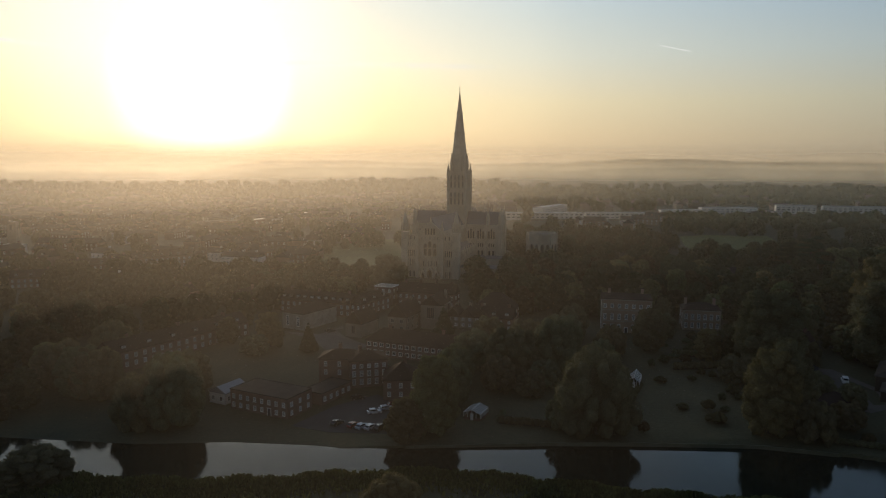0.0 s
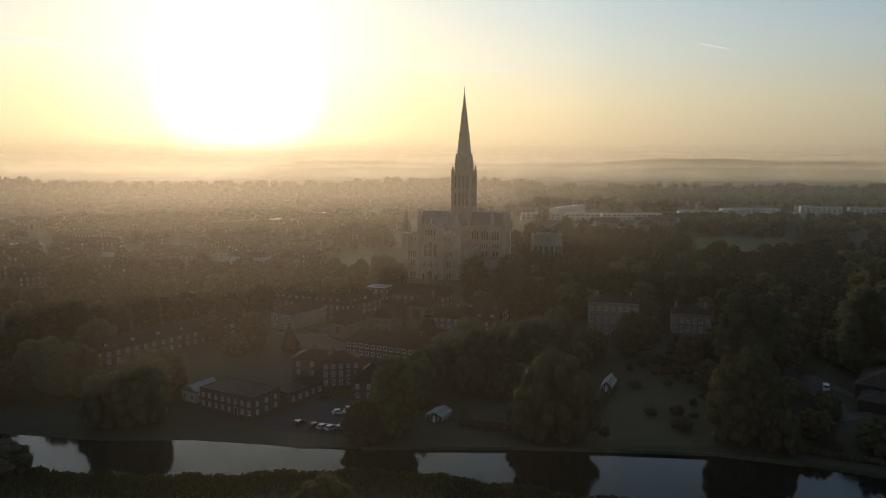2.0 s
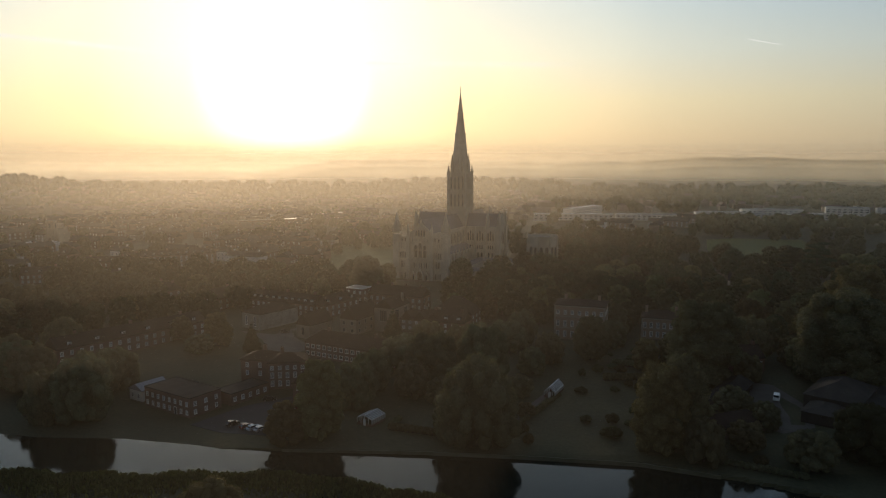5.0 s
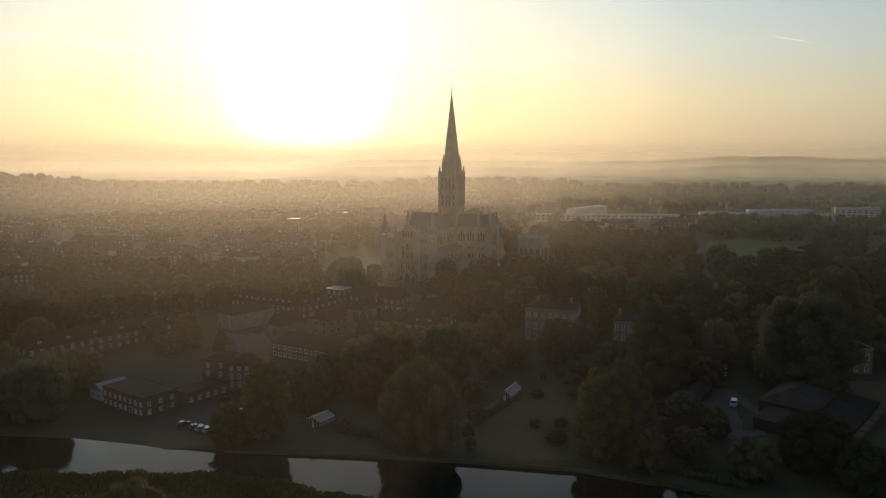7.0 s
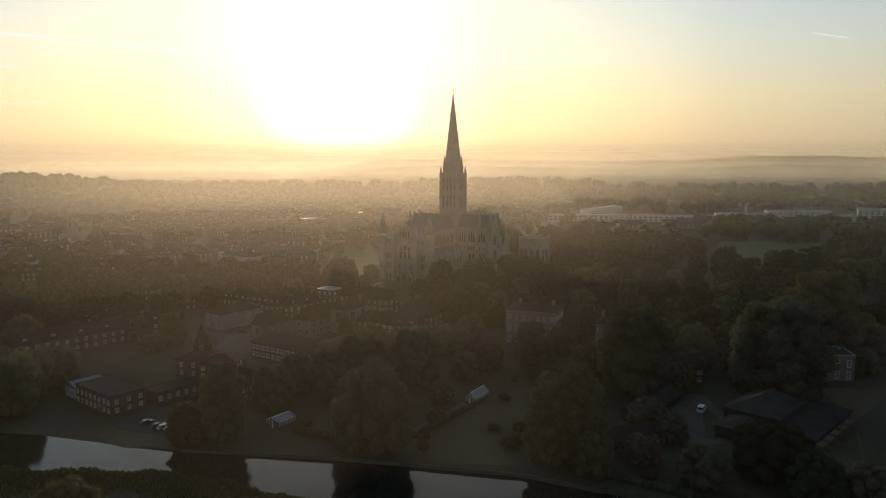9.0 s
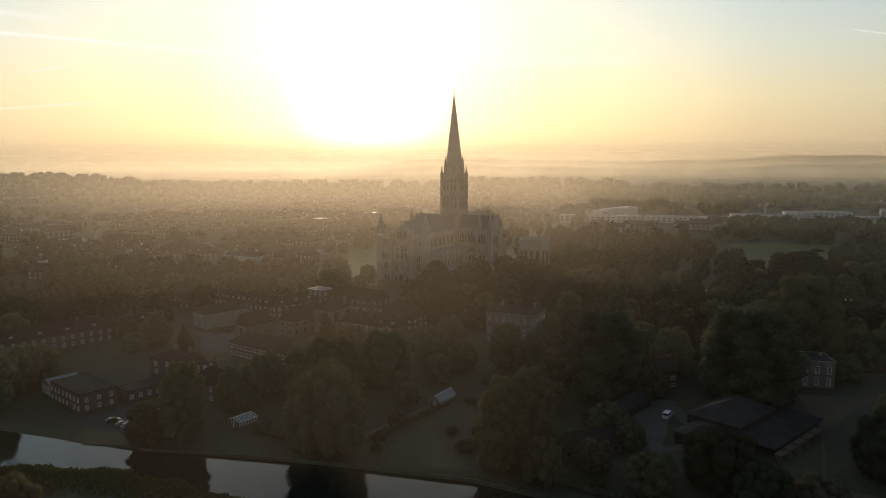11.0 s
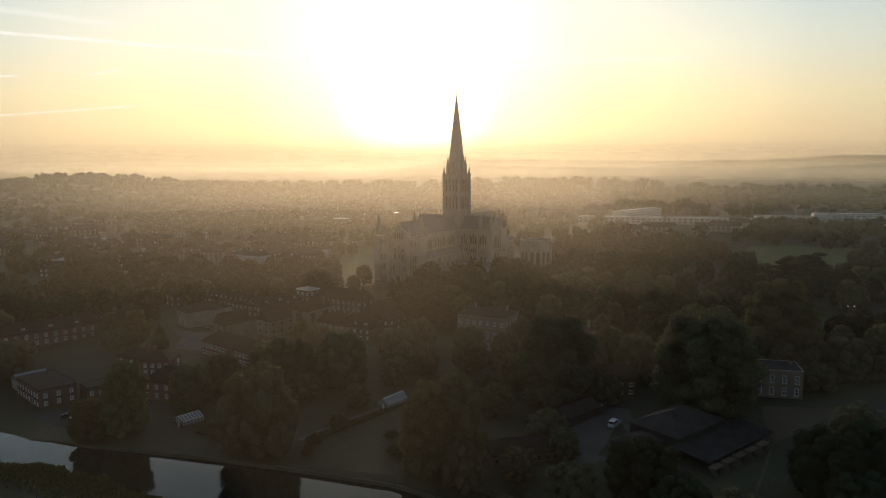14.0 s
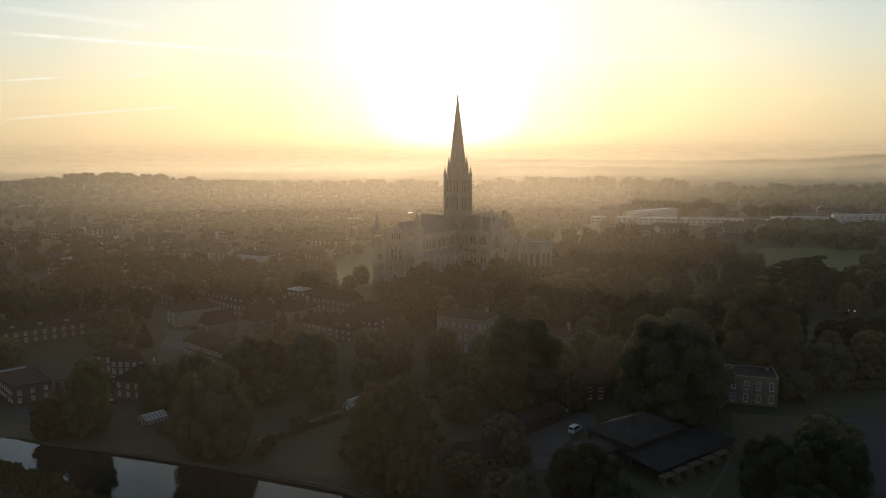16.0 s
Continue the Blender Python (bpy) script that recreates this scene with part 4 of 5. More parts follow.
house("stone_hall", "pale stone hall with hipped roof and tall white windows", "building", -52.2, 306.2, -29, 11.8, 22, 7.0, 10, "hip", STONE_PALE, TILE, (1.6,), (1.5, 4.2), {"front": 2})
house("dormered_row", "long two-storey brick terrace with white dormer windows", "building", -53.2, 331.5, -17.5, 38, 10, 6.2, 10.2, "gable", BRICK_DARK, TILE, (0.9, 3.7), (1.1, 1.6), {"front": 12, "right": 3}, dormers=10, chimneys=((-15, 0), (0, 0), (16, 0)))
house("terrace_wing", "brick cross wing with tiled roof and white windows", "building", -30, 333, 62, 24, 9, 6.2, 10.0, "hip", BRICK_DARK, TILE, (0.9, 3.7), (1.1, 1.6), {"front": 6, "left": 3}, dormers=3, chimneys=((6, 0),))
house("roof_pavilion", "small flat-topped brick pavilion with white fascia", "building", -23.5, 353, -18, 10, 8, 9.4, 9.4, "flat", BRICK, STONE_PALE, (3.6, 6.9), (1.1, 1.5), {"front": 3, "right": 2}, coping=WHITE)
house("brick_terrace", "long brick terrace with tiled roof and two rows of white windows", "building", -94.1, 263.7, 60, 62, 10, 6.2, 10.0, "gable", BRICK, TILE, (0.9, 3.7), (1.2, 1.6), {"front": 17, "left": 2, "right": 2}, dormers=6, chimneys=((-22, 0), (0, 0), (22, 0)))
house("stone_chapel", "small gabled stone chapel with steep tiled roof", "chapel", -26.5, 291, -24, 7.5, 14, 5.4, 10.2, "gable", OLD_STONE, TILE, (1.2,), (1.8, 3.4), {"front": 1}, style="mullion", mat=OLD_STONE, along="y")
house("gabled_stone_house", "gabled old stone house with mullioned windows", "house", -9, 301, -20, 8.5, 18, 6.6, 12.0, "gable", OLD_STONE, TILE, (1.0, 4.2), (1.6, 1.7), {"front": 2, "right": 4}, style="mullion", mat=STONE_PALE, chimneys=((0, 5),), along="y")
house("stone_great_hall", "tall stone hall with a large mullioned window", "building", 4, 307, -16, 9, 16, 10.4, 14.2, "gable", OLD_STONE, TILE, (4.6,), (3.6, 5.0), {"front": 1, "right": 2}, style="mullion", mat=STONE_PALE, chimneys=((3, 4),), along="y")
for n, at in enumerate((12.5, 18.5, 24.5)):
    house("gabled_cottage", "small stone cottage gable with tiled roof", "cottage", at, 308 - 1.6 * n, -14, 6, 10, 4.8, 8.6, "gable", OLD_STONE, TILE, (0.9, 3.4), (1.2, 1.2), {"front": 2}, chimneys=((0, 3),), group="gabled cottages", along="y")
house("hipped_hall", "broad hall under a steep hipped tiled roof", "building", 31, 322, -12, 19, 15, 5.6, 12.5, "hip", BRICK_DARK, TILE, (1.0, 3.6), (1.1, 1.3), {"front": 6, "right": 3})
house("tiled_house", "old brick house with tiled roof and chimneys", "house", 30, 303, -14, 17, 9, 5.2, 9.4, "gable", BRICK_DARK, TILE, (0.8, 3.2), (1.1, 1.2), {"front": 5}, dormers=3, chimneys=((-6, 0), (6, 0)))
house("back_terrace", "brick terrace with tiled roof and tall chimneys", "house", -2, 352, -15, 30, 10, 6.8, 11, "gable", BRICK, TILE, (1.0, 4.1), (1.1, 1.6), {"front": 9, "right": 2}, chimneys=((-12, 0), (-4, 0), (4, 0), (12, 0)))
house("mansion", "tall brick mansion with stone trim and hipped slate roof", "house", 86.2, 303.6, -9.5, 20.6, 14, 14.3, 16.0, "hip", BRICK_PALE, TILE, (1.2, 5.6, 10.6), (1.25, 2.4), {"front": 7, "right": 4, "left": 3}, chimneys=((-7, 3), (7, 3)), door=3, bands=(4.9, 9.7, 14.0), quoins=True)
house("garden_house", "plain brick house with low slate roof above a terrace", "house", 119.5, 308, -9, 15.5, 11, 8.8, 11.4, "hip", BRICK_PALE, TILE, (1.0, 4.8), (1.25, 2.2), {"front": 6, "right": 3, "left": 2}, chimneys=((-6, 2), (6, 2)), bands=(4.3, 8.5), quoins=True)
house("old_farmhouse", "weathered stone house with flat parapet and sash windows", "house", 189.5, 277.5, 4, 14.5, 12, 8.8, 8.8, "flat", OLD_STONE, SLATE, (1.0, 4.9), (1.3, 2.5), {"front": 4, "right": 2}, chimneys=((-5, 2), (5, 2)), coping=STONE_PALE)
house("yard_cottage", "brick cottage with white windows beside the yard", "cottage", 141, 262.5, 18, 10, 9, 5.4, 9.2, "gable", BRICK_DARK, TILE, (0.8, 3.2), (1.4, 1.2), {"front": 3, "right": 2}, chimneys=((3, 0),), style="mullion")
house("workshop_barn", "large works barn with hipped dark brown roof", "barn", 159.8, 227.6, 56.5, 21.5, 15, 4.8, 8.7, "hip", DARK_WOOD, BARN_ROOF, (1.4,), (2.0, 1.6), {"front": 3}, style="mullion", mat=DARK)
house("front_workshop", "lower workshop with dark brown hipped roof in front of the barn", "barn", 150.6, 215.4, 56.5, 12.5, 8.5, 3.1, 4.6, "hip", DARK_WOOD, BARN_ROOF, (0.8,), (1.6, 1.2), {"front": 2}, style="mullion", mat=DARK)
house("side_shed", "long low shed with dark tiled roof and glazed front", "shed", 122.5, 204.9, 30, 20, 9, 2.8, 5.6, "hip", WOOD, TILE, (0.7,), (1.1, 1.4), {"front": 9}, style="mullion", mat=WOOD)
house("store_shed", "low dark shed at the edge of the yard", "shed", 128.5, 231.1, 62, 26, 8, 2.6, 4.6, "gable", DARK_WOOD, FELT, (0.8,), (1.2, 1.0), {"front": 4}, style="mullion", mat=DARK)


def yard_canopy():
    """An open-sided low roof on posts, beside the barn, with timber stacked under it."""
    root = thing("yard_canopy", pose(171.0, 223.0, 0, rz=57), "wide low dark canopy on posts beside the barn", "canopy")
    part("roof", Geo().prism([(-6, 2.5), (4.6, 3.4), (4.6, 3.55), (-6, 2.65)], -16, 16, lambda p, q, d: (d, p, q)), FELT, root)
    for x in np.linspace(-14, 14, 7):
        for y, h in ((-5.6, 2.5), (4.3, 3.35)):
            part("post", Geo().box(x - 0.12, y - 0.12, -0.3, x + 0.12, y + 0.12, h), WOOD, root)
    for k in range(5):
        s = thing("stacked_frames", pose(171.0, 223.0, 0, rz=57) @ pose(-15 + 5.5 * k, -8.2, 0), "leaning stack of pale timber frames in the yard", "timber", "timber in the yard")
        for j in range(4):
            part("frame", Geo().prism([(-0.1, 0.0), (0.1, 0.0), (1.4, 2.2), (1.2, 2.2)], -2.2, -2.0, lambda p, q, d: (d, p + 0.5 * j - 1, q)).prism([(-0.1, 0.0), (0.1, 0.0), (1.4, 2.2), (1.2, 2.2)], 2.0, 2.2, lambda p, q, d: (d, p + 0.5 * j - 1, q)).prism([(1.05, 1.9), (1.25, 1.9), (1.4, 2.1), (1.2, 2.1)], -2.0, 2.0, lambda p, q, d: (d, p + 0.5 * j - 1, q)), WOOD, s)


yard_canopy()


def greenhouse(x, y, turn, w, d, eaves, ridge, label):
    """A glasshouse: brick footing, white bars, glass panes one by one."""
    root = thing("greenhouse", pose(x, y, level(x, y), rz=turn), label, "greenhouse")
    part("footing", Geo().box(-w / 2, -d / 2, -0.2, w / 2, -d / 2 + 0.2, 0.7).box(-w / 2, d / 2 - 0.2, -0.2, w / 2, d / 2, 0.7).box(-w / 2, -d / 2 + 0.2, -0.2, -w / 2 + 0.2, d / 2 - 0.2, 0.7).box(w / 2 - 0.2, -d / 2 + 0.2, -0.2, w / 2, d / 2 - 0.2, 0.7), BRICK, root)
    bars, n = Geo(), max(4, round(d / 1.0))
    for k in range(n + 1):
        yy = -d / 2 + d * k / n
        for s in (-1, 1):
            bars.box(s * w / 2 - 0.06, yy - 0.06, 0.7, s * w / 2 + 0.06, yy + 0.06, eaves)
            bars.prism([(s * w / 2, eaves), (s * w / 2, eaves + 0.14), (0, ridge + 0.14), (0, ridge)], yy - 0.07, yy + 0.07, lambda p, q, dd: (p, dd, q))
    for s in (-1, 1):
        bars.box(s * w / 2 - 0.08, -d / 2, eaves, s * w / 2 + 0.08, d / 2, eaves + 0.15)
        for xx in np.linspace(-w / 2, w / 2, 5):
            bars.box(xx - 0.06, s * d / 2 - 0.06, 0.7, xx + 0.06, s * d / 2 + 0.06, eaves + (ridge - eaves) * (1 - abs(xx) / (w / 2)))
    bars.box(-0.1, -d / 2, ridge, 0.1, d / 2, ridge + 0.2)
    part("frame", bars, WHITE, root, "white painted glazing bars")
    for k in range(n):
        y0, y1 = -d / 2 + d * k / n + 0.07, -d / 2 + d * (k + 1) / n - 0.07
        for s in (-1, 1):
            part("pane", Geo().box(s * w / 2 - 0.01, y0, 0.7, s * w / 2 + 0.01, y1, eaves), PALE_GLASS, root)
            part("roof_pane", Geo().prism([(s * w / 2, eaves + 0.05), (s * w / 2, eaves + 0.08), (0, ridge + 0.08), (0, ridge + 0.05)], y0, y1, lambda p, q, dd: (p, dd, q)), PALE_GLASS, root)
    part("door", Geo().box(-0.45, -d / 2 - 0.08, 0.0, 0.45, -d / 2 - 0.062, 2.0), WHITE, root)


greenhouse(20.7, 201.0, -22, 5.2, 6.5, 2.0, 3.0, "white-framed glass conservatory on a brick footing")
greenhouse(74.2, 232.0, -18, 3.5, 9.5, 1.8, 3.5, "small steep glasshouse with white bars by the garden path")


def car(x, y, turn, paint, label, size=1.0, tall=1.45, name="car", category="car"):
    root = thing(name, pose(x, y, level(x, y) + 0.06, rz=turn), label, category, "parked vehicles")
    L, W, H = 4.2 * size, 1.75 * (size ** 0.5), tall
    waist = H * 0.6
    body = Geo().prism([(-L / 2, 0.35), (-L / 2 + 0.1, 0.22), (L / 2 - 0.1, 0.22), (L / 2, 0.4), (L / 2 - 0.05, waist * 0.82), (L / 2 - 1.0 * size, waist), (-L / 2 + 0.15, waist), (-L / 2, waist * 0.9)],
                       -W / 2, W / 2, lambda p, q, d: (p, d, q))
    part("body", body, paint, root)
    if category == "van":
        roof = [(-L / 2 + 0.06, waist), (L / 2 - 1.1, waist), (L / 2 - 1.7, H), (-L / 2 + 0.1, H)]
    else:
        roof = [(-L / 2 + 0.25, waist), (L / 2 - 1.15, waist), (L / 2 - 1.9, H), (-L / 2 + 0.7, H)]
    part("cabin", Geo().prism([(p * 1.0, q + 0.004 if q == waist else q) for p, q in roof], -W / 2 + 0.12, W / 2 - 0.12, lambda p, q, d: (p, d, q)), paint, root)
    for s in (-1, 1):
        part("side_window", Geo().prism([(roof[0][0] + 0.2, waist + 0.08), (roof[1][0] - 0.15, waist + 0.08), (roof[2][0] - 0.1, H - 0.1), (roof[3][0] + 0.15, H - 0.1)], s * (W / 2 - 0.12), s * (W / 2 - 0.10), lambda p, q, d: (p, d, q)), GLASS, root)
        part("headlight", Geo().box(L / 2 - 0.06, s * W * 0.36 - 0.16, 0.52, L / 2 + 0.01, s * W * 0.36 + 0.16, 0.68), WHITE, root)
        for wx in (-L * 0.3, L * 0.31):
            wheel = part("wheel", Geo().prism([(0.32 * math.cos(a * math.pi / 6), 0.32 * math.sin(a * math.pi / 6)) for a in range(12)], -0.1, 0.1, lambda p, q, d: (p, d, q)), DARK, root, m=pose(wx, s * (W / 2 - 0.08), 0.26))
            part("rim", Geo().prism([(0.19 * math.cos(a * math.pi / 4), 0.19 * math.sin(a * math.pi / 4)) for a in range(8)], s * 0.1, s * 0.115, lambda p, q, d: (p, d, q)), SHEET, wheel)
    part("windscreen", Geo().prism([(roof[1][0] + 0.02, waist + 0.06), (roof[2][0] + 0.02, H - 0.05), (roof[2][0] + 0.05, H - 0.05), (roof[1][0] + 0.05, waist + 0.06)], -W / 2 + 0.2, W / 2 - 0.2, lambda p, q, d: (p, d, q)), GLASS, root)
    part("rear_window", Geo().prism([(roof[0][0] - 0.02, waist + 0.08), (roof[3][0] - 0.02, H - 0.08), (roof[3][0] - 0.04, H - 0.08), (roof[0][0] - 0.04, waist + 0.08)], -W / 2 + 0.2, W / 2 - 0.2, lambda p, q, d: (p, d, q)), GLASS, root)
    return root


SILVER = material("silver_paint", (0.55, 0.56, 0.58), (0.50, 0.51, 0.53), 1.0, 0.3, 0.0, metal=0.3, spec=0.6)
CAR_WHITE = material("white_car_paint", (0.78, 0.78, 0.78), (0.74, 0.74, 0.74), 1.0, 0.25, 0.0, spec=0.6)
CAR_RED = material("dark_red_paint", (0.16, 0.03, 0.03), (0.13, 0.025, 0.025), 1.0, 0.25, 0.0, spec=0.6)
CAR_DARK = material("dark_green_paint", (0.03, 0.04, 0.035), (0.025, 0.03, 0.03), 1.0, 0.25, 0.0, spec=0.6)
CAR_BLUE = material("pale_blue_paint", (0.34, 0.42, 0.50), (0.30, 0.38, 0.46), 1.0, 0.3, 0.0, spec=0.6)
slab("car_park", [(-32.3, 193.3), (-20.7, 188.3), (-0.7, 186.6), (4, 211.2), (-7.5, 215.7), (-10.9, 220.1), (-22.8, 210.1)], ASPHALT, "dark asphalt car park beside the brick block", "car park")
slab("drive", [(-60, 292), (-46.3, 281.5), (-36.8, 265.9), (-24.6, 265.8), (-21.4, 272.7), (-34.1, 286.6), (-37, 304), (-44.1, 288.3)], GRAVEL, "pale gravel drive between the houses", "drive")
slab("works_yard", [(129, 212), (136, 203), (146, 208), (150, 226), (146, 246), (136, 250), (130, 240)], GRAVEL, "pale gravelled works yard", "yard")
slab("garden_path", [(58.1, 200), (59.9, 199.5), (66.5, 215.7), (73.9, 232.9), (72.2, 233.9), (64.4, 216.7)], GRAVEL, "pale gravel garden path beside a border", "path")
slab("rough_field", [(180, 181), (177, 200), (184, 232), (184, 262), (207, 266), (206, 215), (203, 181)], DRY_GRASS, "dry brown rough grass beside the yard", "field", 0.04)
slab("tennis_court", [(208, 214), (226, 218), (233, 280), (214, 270)], ASPHALT, "grey hard court at the garden's end", "court")
slab("cathedral_green", [(-112, 436), (-40, 432), (-14, 437), (-6, 470), (0, 520), (-20, 640), (-70, 660), (-110, 600), (-96, 520)], LAWN_GREEN, "smooth green lawn round the cathedral, sunlight put into its colour", "lawn", 0.04)
slab("playing_field", [(203, 610), (208, 522), (224, 516), (262, 545), (292, 620), (296, 668), (240, 672), (214, 664)], LAWN_GREEN, "pale green mown playing field between trees", "field", 0.04)
slab("paddock", [(212, 342), (234, 346), (256, 386), (262, 410), (220, 406)], LAWN_GREEN, "green paddock behind the farmhouse hedge", "field", 0.04)
slab("small_green", [(-196, 440), (-182, 454), (-160, 470), (-146, 474), (-142, 458), (-168, 436)], LAWN_GREEN, "small town green before brick terraces", "lawn", 0.04)
slab("west_walk", [(-75, 424), (20, 432), (20, 435.5), (-75, 428)], GRAVEL, "pale path before the west front", "path")
car(-19.3, 194.2, 58, CAR_DARK, "dark estate car parked on asphalt")
car(-14.1, 192.3, 52, CAR_RED, "dark red hatchback parked in a row")
car(-11.6, 191.4, 55, CAR_BLUE, "pale blue hatchback parked in a row")
car(-9, 190.7, 55, SILVER, "silver hatchback parked in a row")
car(-6.2, 190.1, 56, CAR_DARK, "dark off-road car parked in a row", 1.0, 1.7)
car(-9.7, 203.2, 20, CAR_WHITE, "white hatchback parked by the lawn")
car(-6.6, 206.1, 25, SILVER, "silver saloon parked by the lawn", 1.05)
car(-4.3, 209.5, 25, CAR_RED, "dark red saloon parked by the wing", 1.05)
car(-16.7, 215.8, 20, CAR_DARK, "dark saloon parked before the brick house", 1.05)
car(-40.5, 292.5, 40, CAR_DARK, "dark car on the gravel drive")
car(-131.3, 225.8, 30, SILVER, "silver car under the garden trees")
car(-126.9, 227, 30, CAR_BLUE, "pale blue car under the garden trees")
car(142.8, 231.5, 70, CAR_WHITE, "white van with dark rear windows in the yard", 1.15, 2.0, "van", "van")
car(136.5, 246, 30, SILVER, "silver car at the back of the yard")


GLOW = bpy.data.materials.new("lamp_glow")
GLOW.use_nodes = True
GLOW.node_tree.nodes["Principled BSDF"].inputs["Emission Color"].default_value = (1.0, 0.93, 0.8, 1)
GLOW.node_tree.nodes["Principled BSDF"].inputs["Emission Strength"].default_value = 1.4
for lx, ly in ((157.9, 412.2), (171.5, 428.0), (238.0, 417.4), (240.8, 417.6)):
    lamp = thing("street_lamp", pose(lx, ly, 0), "lit street lamp on a dark post by the lane", "street lamp", "street lamps")
    part("post", Geo().ring(0, 0, [(0.09, -0.3), (0.06, 3.4)], 6), DARK, lamp)
    part("lantern", Geo().ring(0, 0, [(0.1, 3.4), (0.2, 3.48), (0.2, 3.68), (0.05, 3.8)], 8), GLOW, lamp, "glowing lantern")


# ---- river wall, hedges, reeds ----
def river_wall():
    root = thing("river_wall", pose(0, 0, 0), "low mossy stone wall along the river bank", "wall", kind="structure")
    r = random.Random(5)
    x = 2.0
    while x < 112:
        step = r.uniform(1.6, 2.4)
        y0, y1 = bank(x)[1], bank(x + step)[1]
        h = level(x, y0) + 0.18 + r.uniform(-0.06, 0.06)
        g = Geo().solid([(x, y0 - 0.25, WATER_LEVEL - 1), (x + step - 0.03, y1 - 0.25, WATER_LEVEL - 1), (x + step - 0.03, y1 + 0.25, WATER_LEVEL - 1), (x, y0 + 0.25, WATER_LEVEL - 1),
                         (x, y0 - 0.2, h), (x + step - 0.03, y1 - 0.2, h), (x + step - 0.03, y1 + 0.25, h), (x, y0 + 0.25, h)],
                        [(3, 2, 1, 0), (4, 5, 6, 7), (0, 1, 5, 4), (1, 2, 6, 5), (2, 3, 7, 6), (3, 0, 4, 7)])
        part("coping_stone", g, MOSSY, root)
        x += step


river_wall()


def hedge(x0, y0, x1, y1, thick, high, label="clipped dark green hedge", n=None):
    """A clipped hedge along a line: a dense body with leaf sprays on its skin."""
    L, a = math.hypot(x1 - x0, y1 - y0), math.atan2(y1 - y0, x1 - x0)
    r = np.random.default_rng(int(abs(x0 * 7 + y0 * 3)))
    lobes = [(-L / 2 + L * (k + 0.5) / max(2, int(L / thick)), 0, high * 0.45, thick * 0.75, high * 0.6 / (thick * 0.75)) for k in range(max(2, int(L / thick)))]
    me = crown_mesh(r, lobes, n or int(90 * L), 0.28, LEAF)
    root = thing("hedge", pose((x0 + x1) / 2, (y0 + y1) / 2, level((x0 + x1) / 2, (y0 + y1) / 2), rz=math.degrees(a)), label, "hedge")
    part("leaves", me, None, root)
    part("stems", Geo().box(-L / 2, -thick * 0.3, -0.2, L / 2, thick * 0.3, high * 0.5), BARK, root)


for row in ((27.3, 195.8, 41.8, 193, 1.4, 2.0), (27.3, 195.8, 28.9, 203, 1.2, 1.8), (41.8, 193, 43.8, 201.7, 1.4, 2.2), (61.9, 198.4, 75.8, 230.9, 1.2, 1.4), (95.7, 264.4, 128.5, 257.3, 1.5, 2.2), (91.1, 246.9, 108.1, 249, 1.4, 2.4),
            (208, 292, 262, 318, 2.0, 2.6), (114.5, 185.3, 134, 178, 1.5, 1.5)):
    hedge(*row)


def reeds(count, x0, x1):
    r = np.random.default_rng(3)
    V, Fc = [], []
    for _ in range(count):
        x = r.uniform(x0, x1)
        near = bank(x)[0]
        y = near - abs(r.normal()) * 5.0 + 0.6
        h, w, a = r.uniform(0.5, 1.5), r.uniform(0.15, 0.4), r.uniform(0, 6.28)
        z, k = land(x, y) - 0.2 if y < near - 1.5 else WATER_LEVEL - 0.2, len(V)
        bx, by = math.cos(a) * w, math.sin(a) * w
        V += [(x - bx, y - by, z), (x + bx, y + by, z), (x + bx * 0.6 + r.normal() * 0.2, y + by * 0.6 + r.normal() * 0.2, z + h), (x - bx * 0.7, y - by * 0.7, z + h * 0.8)]
        Fc.append((k, k + 1, k + 2, k + 3))
    me = bpy.data.meshes.new("reeds")
    me.from_pydata(V, [], Fc)
    me.materials.append(REED)
    tagged(new("reeds", me), "rough grass and reeds along the water meadow bank", "reeds", kind="stuff")


reeds(26000, -110, 160)

# ---- trees that stand alone: kind, place, height, radius, variety ----
RIVERSIDE = (("tall", 8.9, 188.2, 22.0, 7.4, 1), ("tall", 1.2, 182.5, 11.8, 5.6, 0), ("broad", 53.5, 188.7, 22.8, 11.0, 0), ("tall", 101.3, 189.8, 23.6, 8.2, 1), ("tall", 107.2, 193.5, 25.0, 8.2, 0),
             ("broad", 111.2, 185.0, 11.0, 5.6, 1), ("broad", -66.5, 192.8, 18.5, 9.8, 2), ("broad", -75.0, 210.0, 15.5, 8.5, 1), ("broad", -76, 190, 15, 7.2, 0), ("broad", -84.7, 157.1, 8.5, 9.0, 1), ("tall", 3.5, 134.9, 11.5, 7, 1), ("broad", 45.9, 192.4, 10, 6, 2))
GARDEN = (("broad", 49.7, 245.6, 18.5, 9.5, 1), ("broad", 56.2, 279.5, 11.2, 8.0, 2), ("broad", 33.3, 238.6, 17, 10, 2), ("broad", 20.4, 248.0, 12.8, 8.6, 0), ("broad", 123.6, 245.5, 28.4, 12.8, 0), ("broad", 168, 247.5, 32.5, 15.5, 1),
          ("tall", 194, 299, 34, 14.5, 1), ("broad", 97.5, 288, 10.5, 6, 1), ("broad", 88, 270, 17, 6.8, 2), ("broad", 13.9, 228.6, 13, 7, 1), ("tall", 101, 300, 15, 4.5, 0), ("broad", 107.5, 232.9, 9, 6, 0), ("broad", 72.6, 264.7, 11, 6, 1), ("broad", 139, 250, 9, 5, 2))
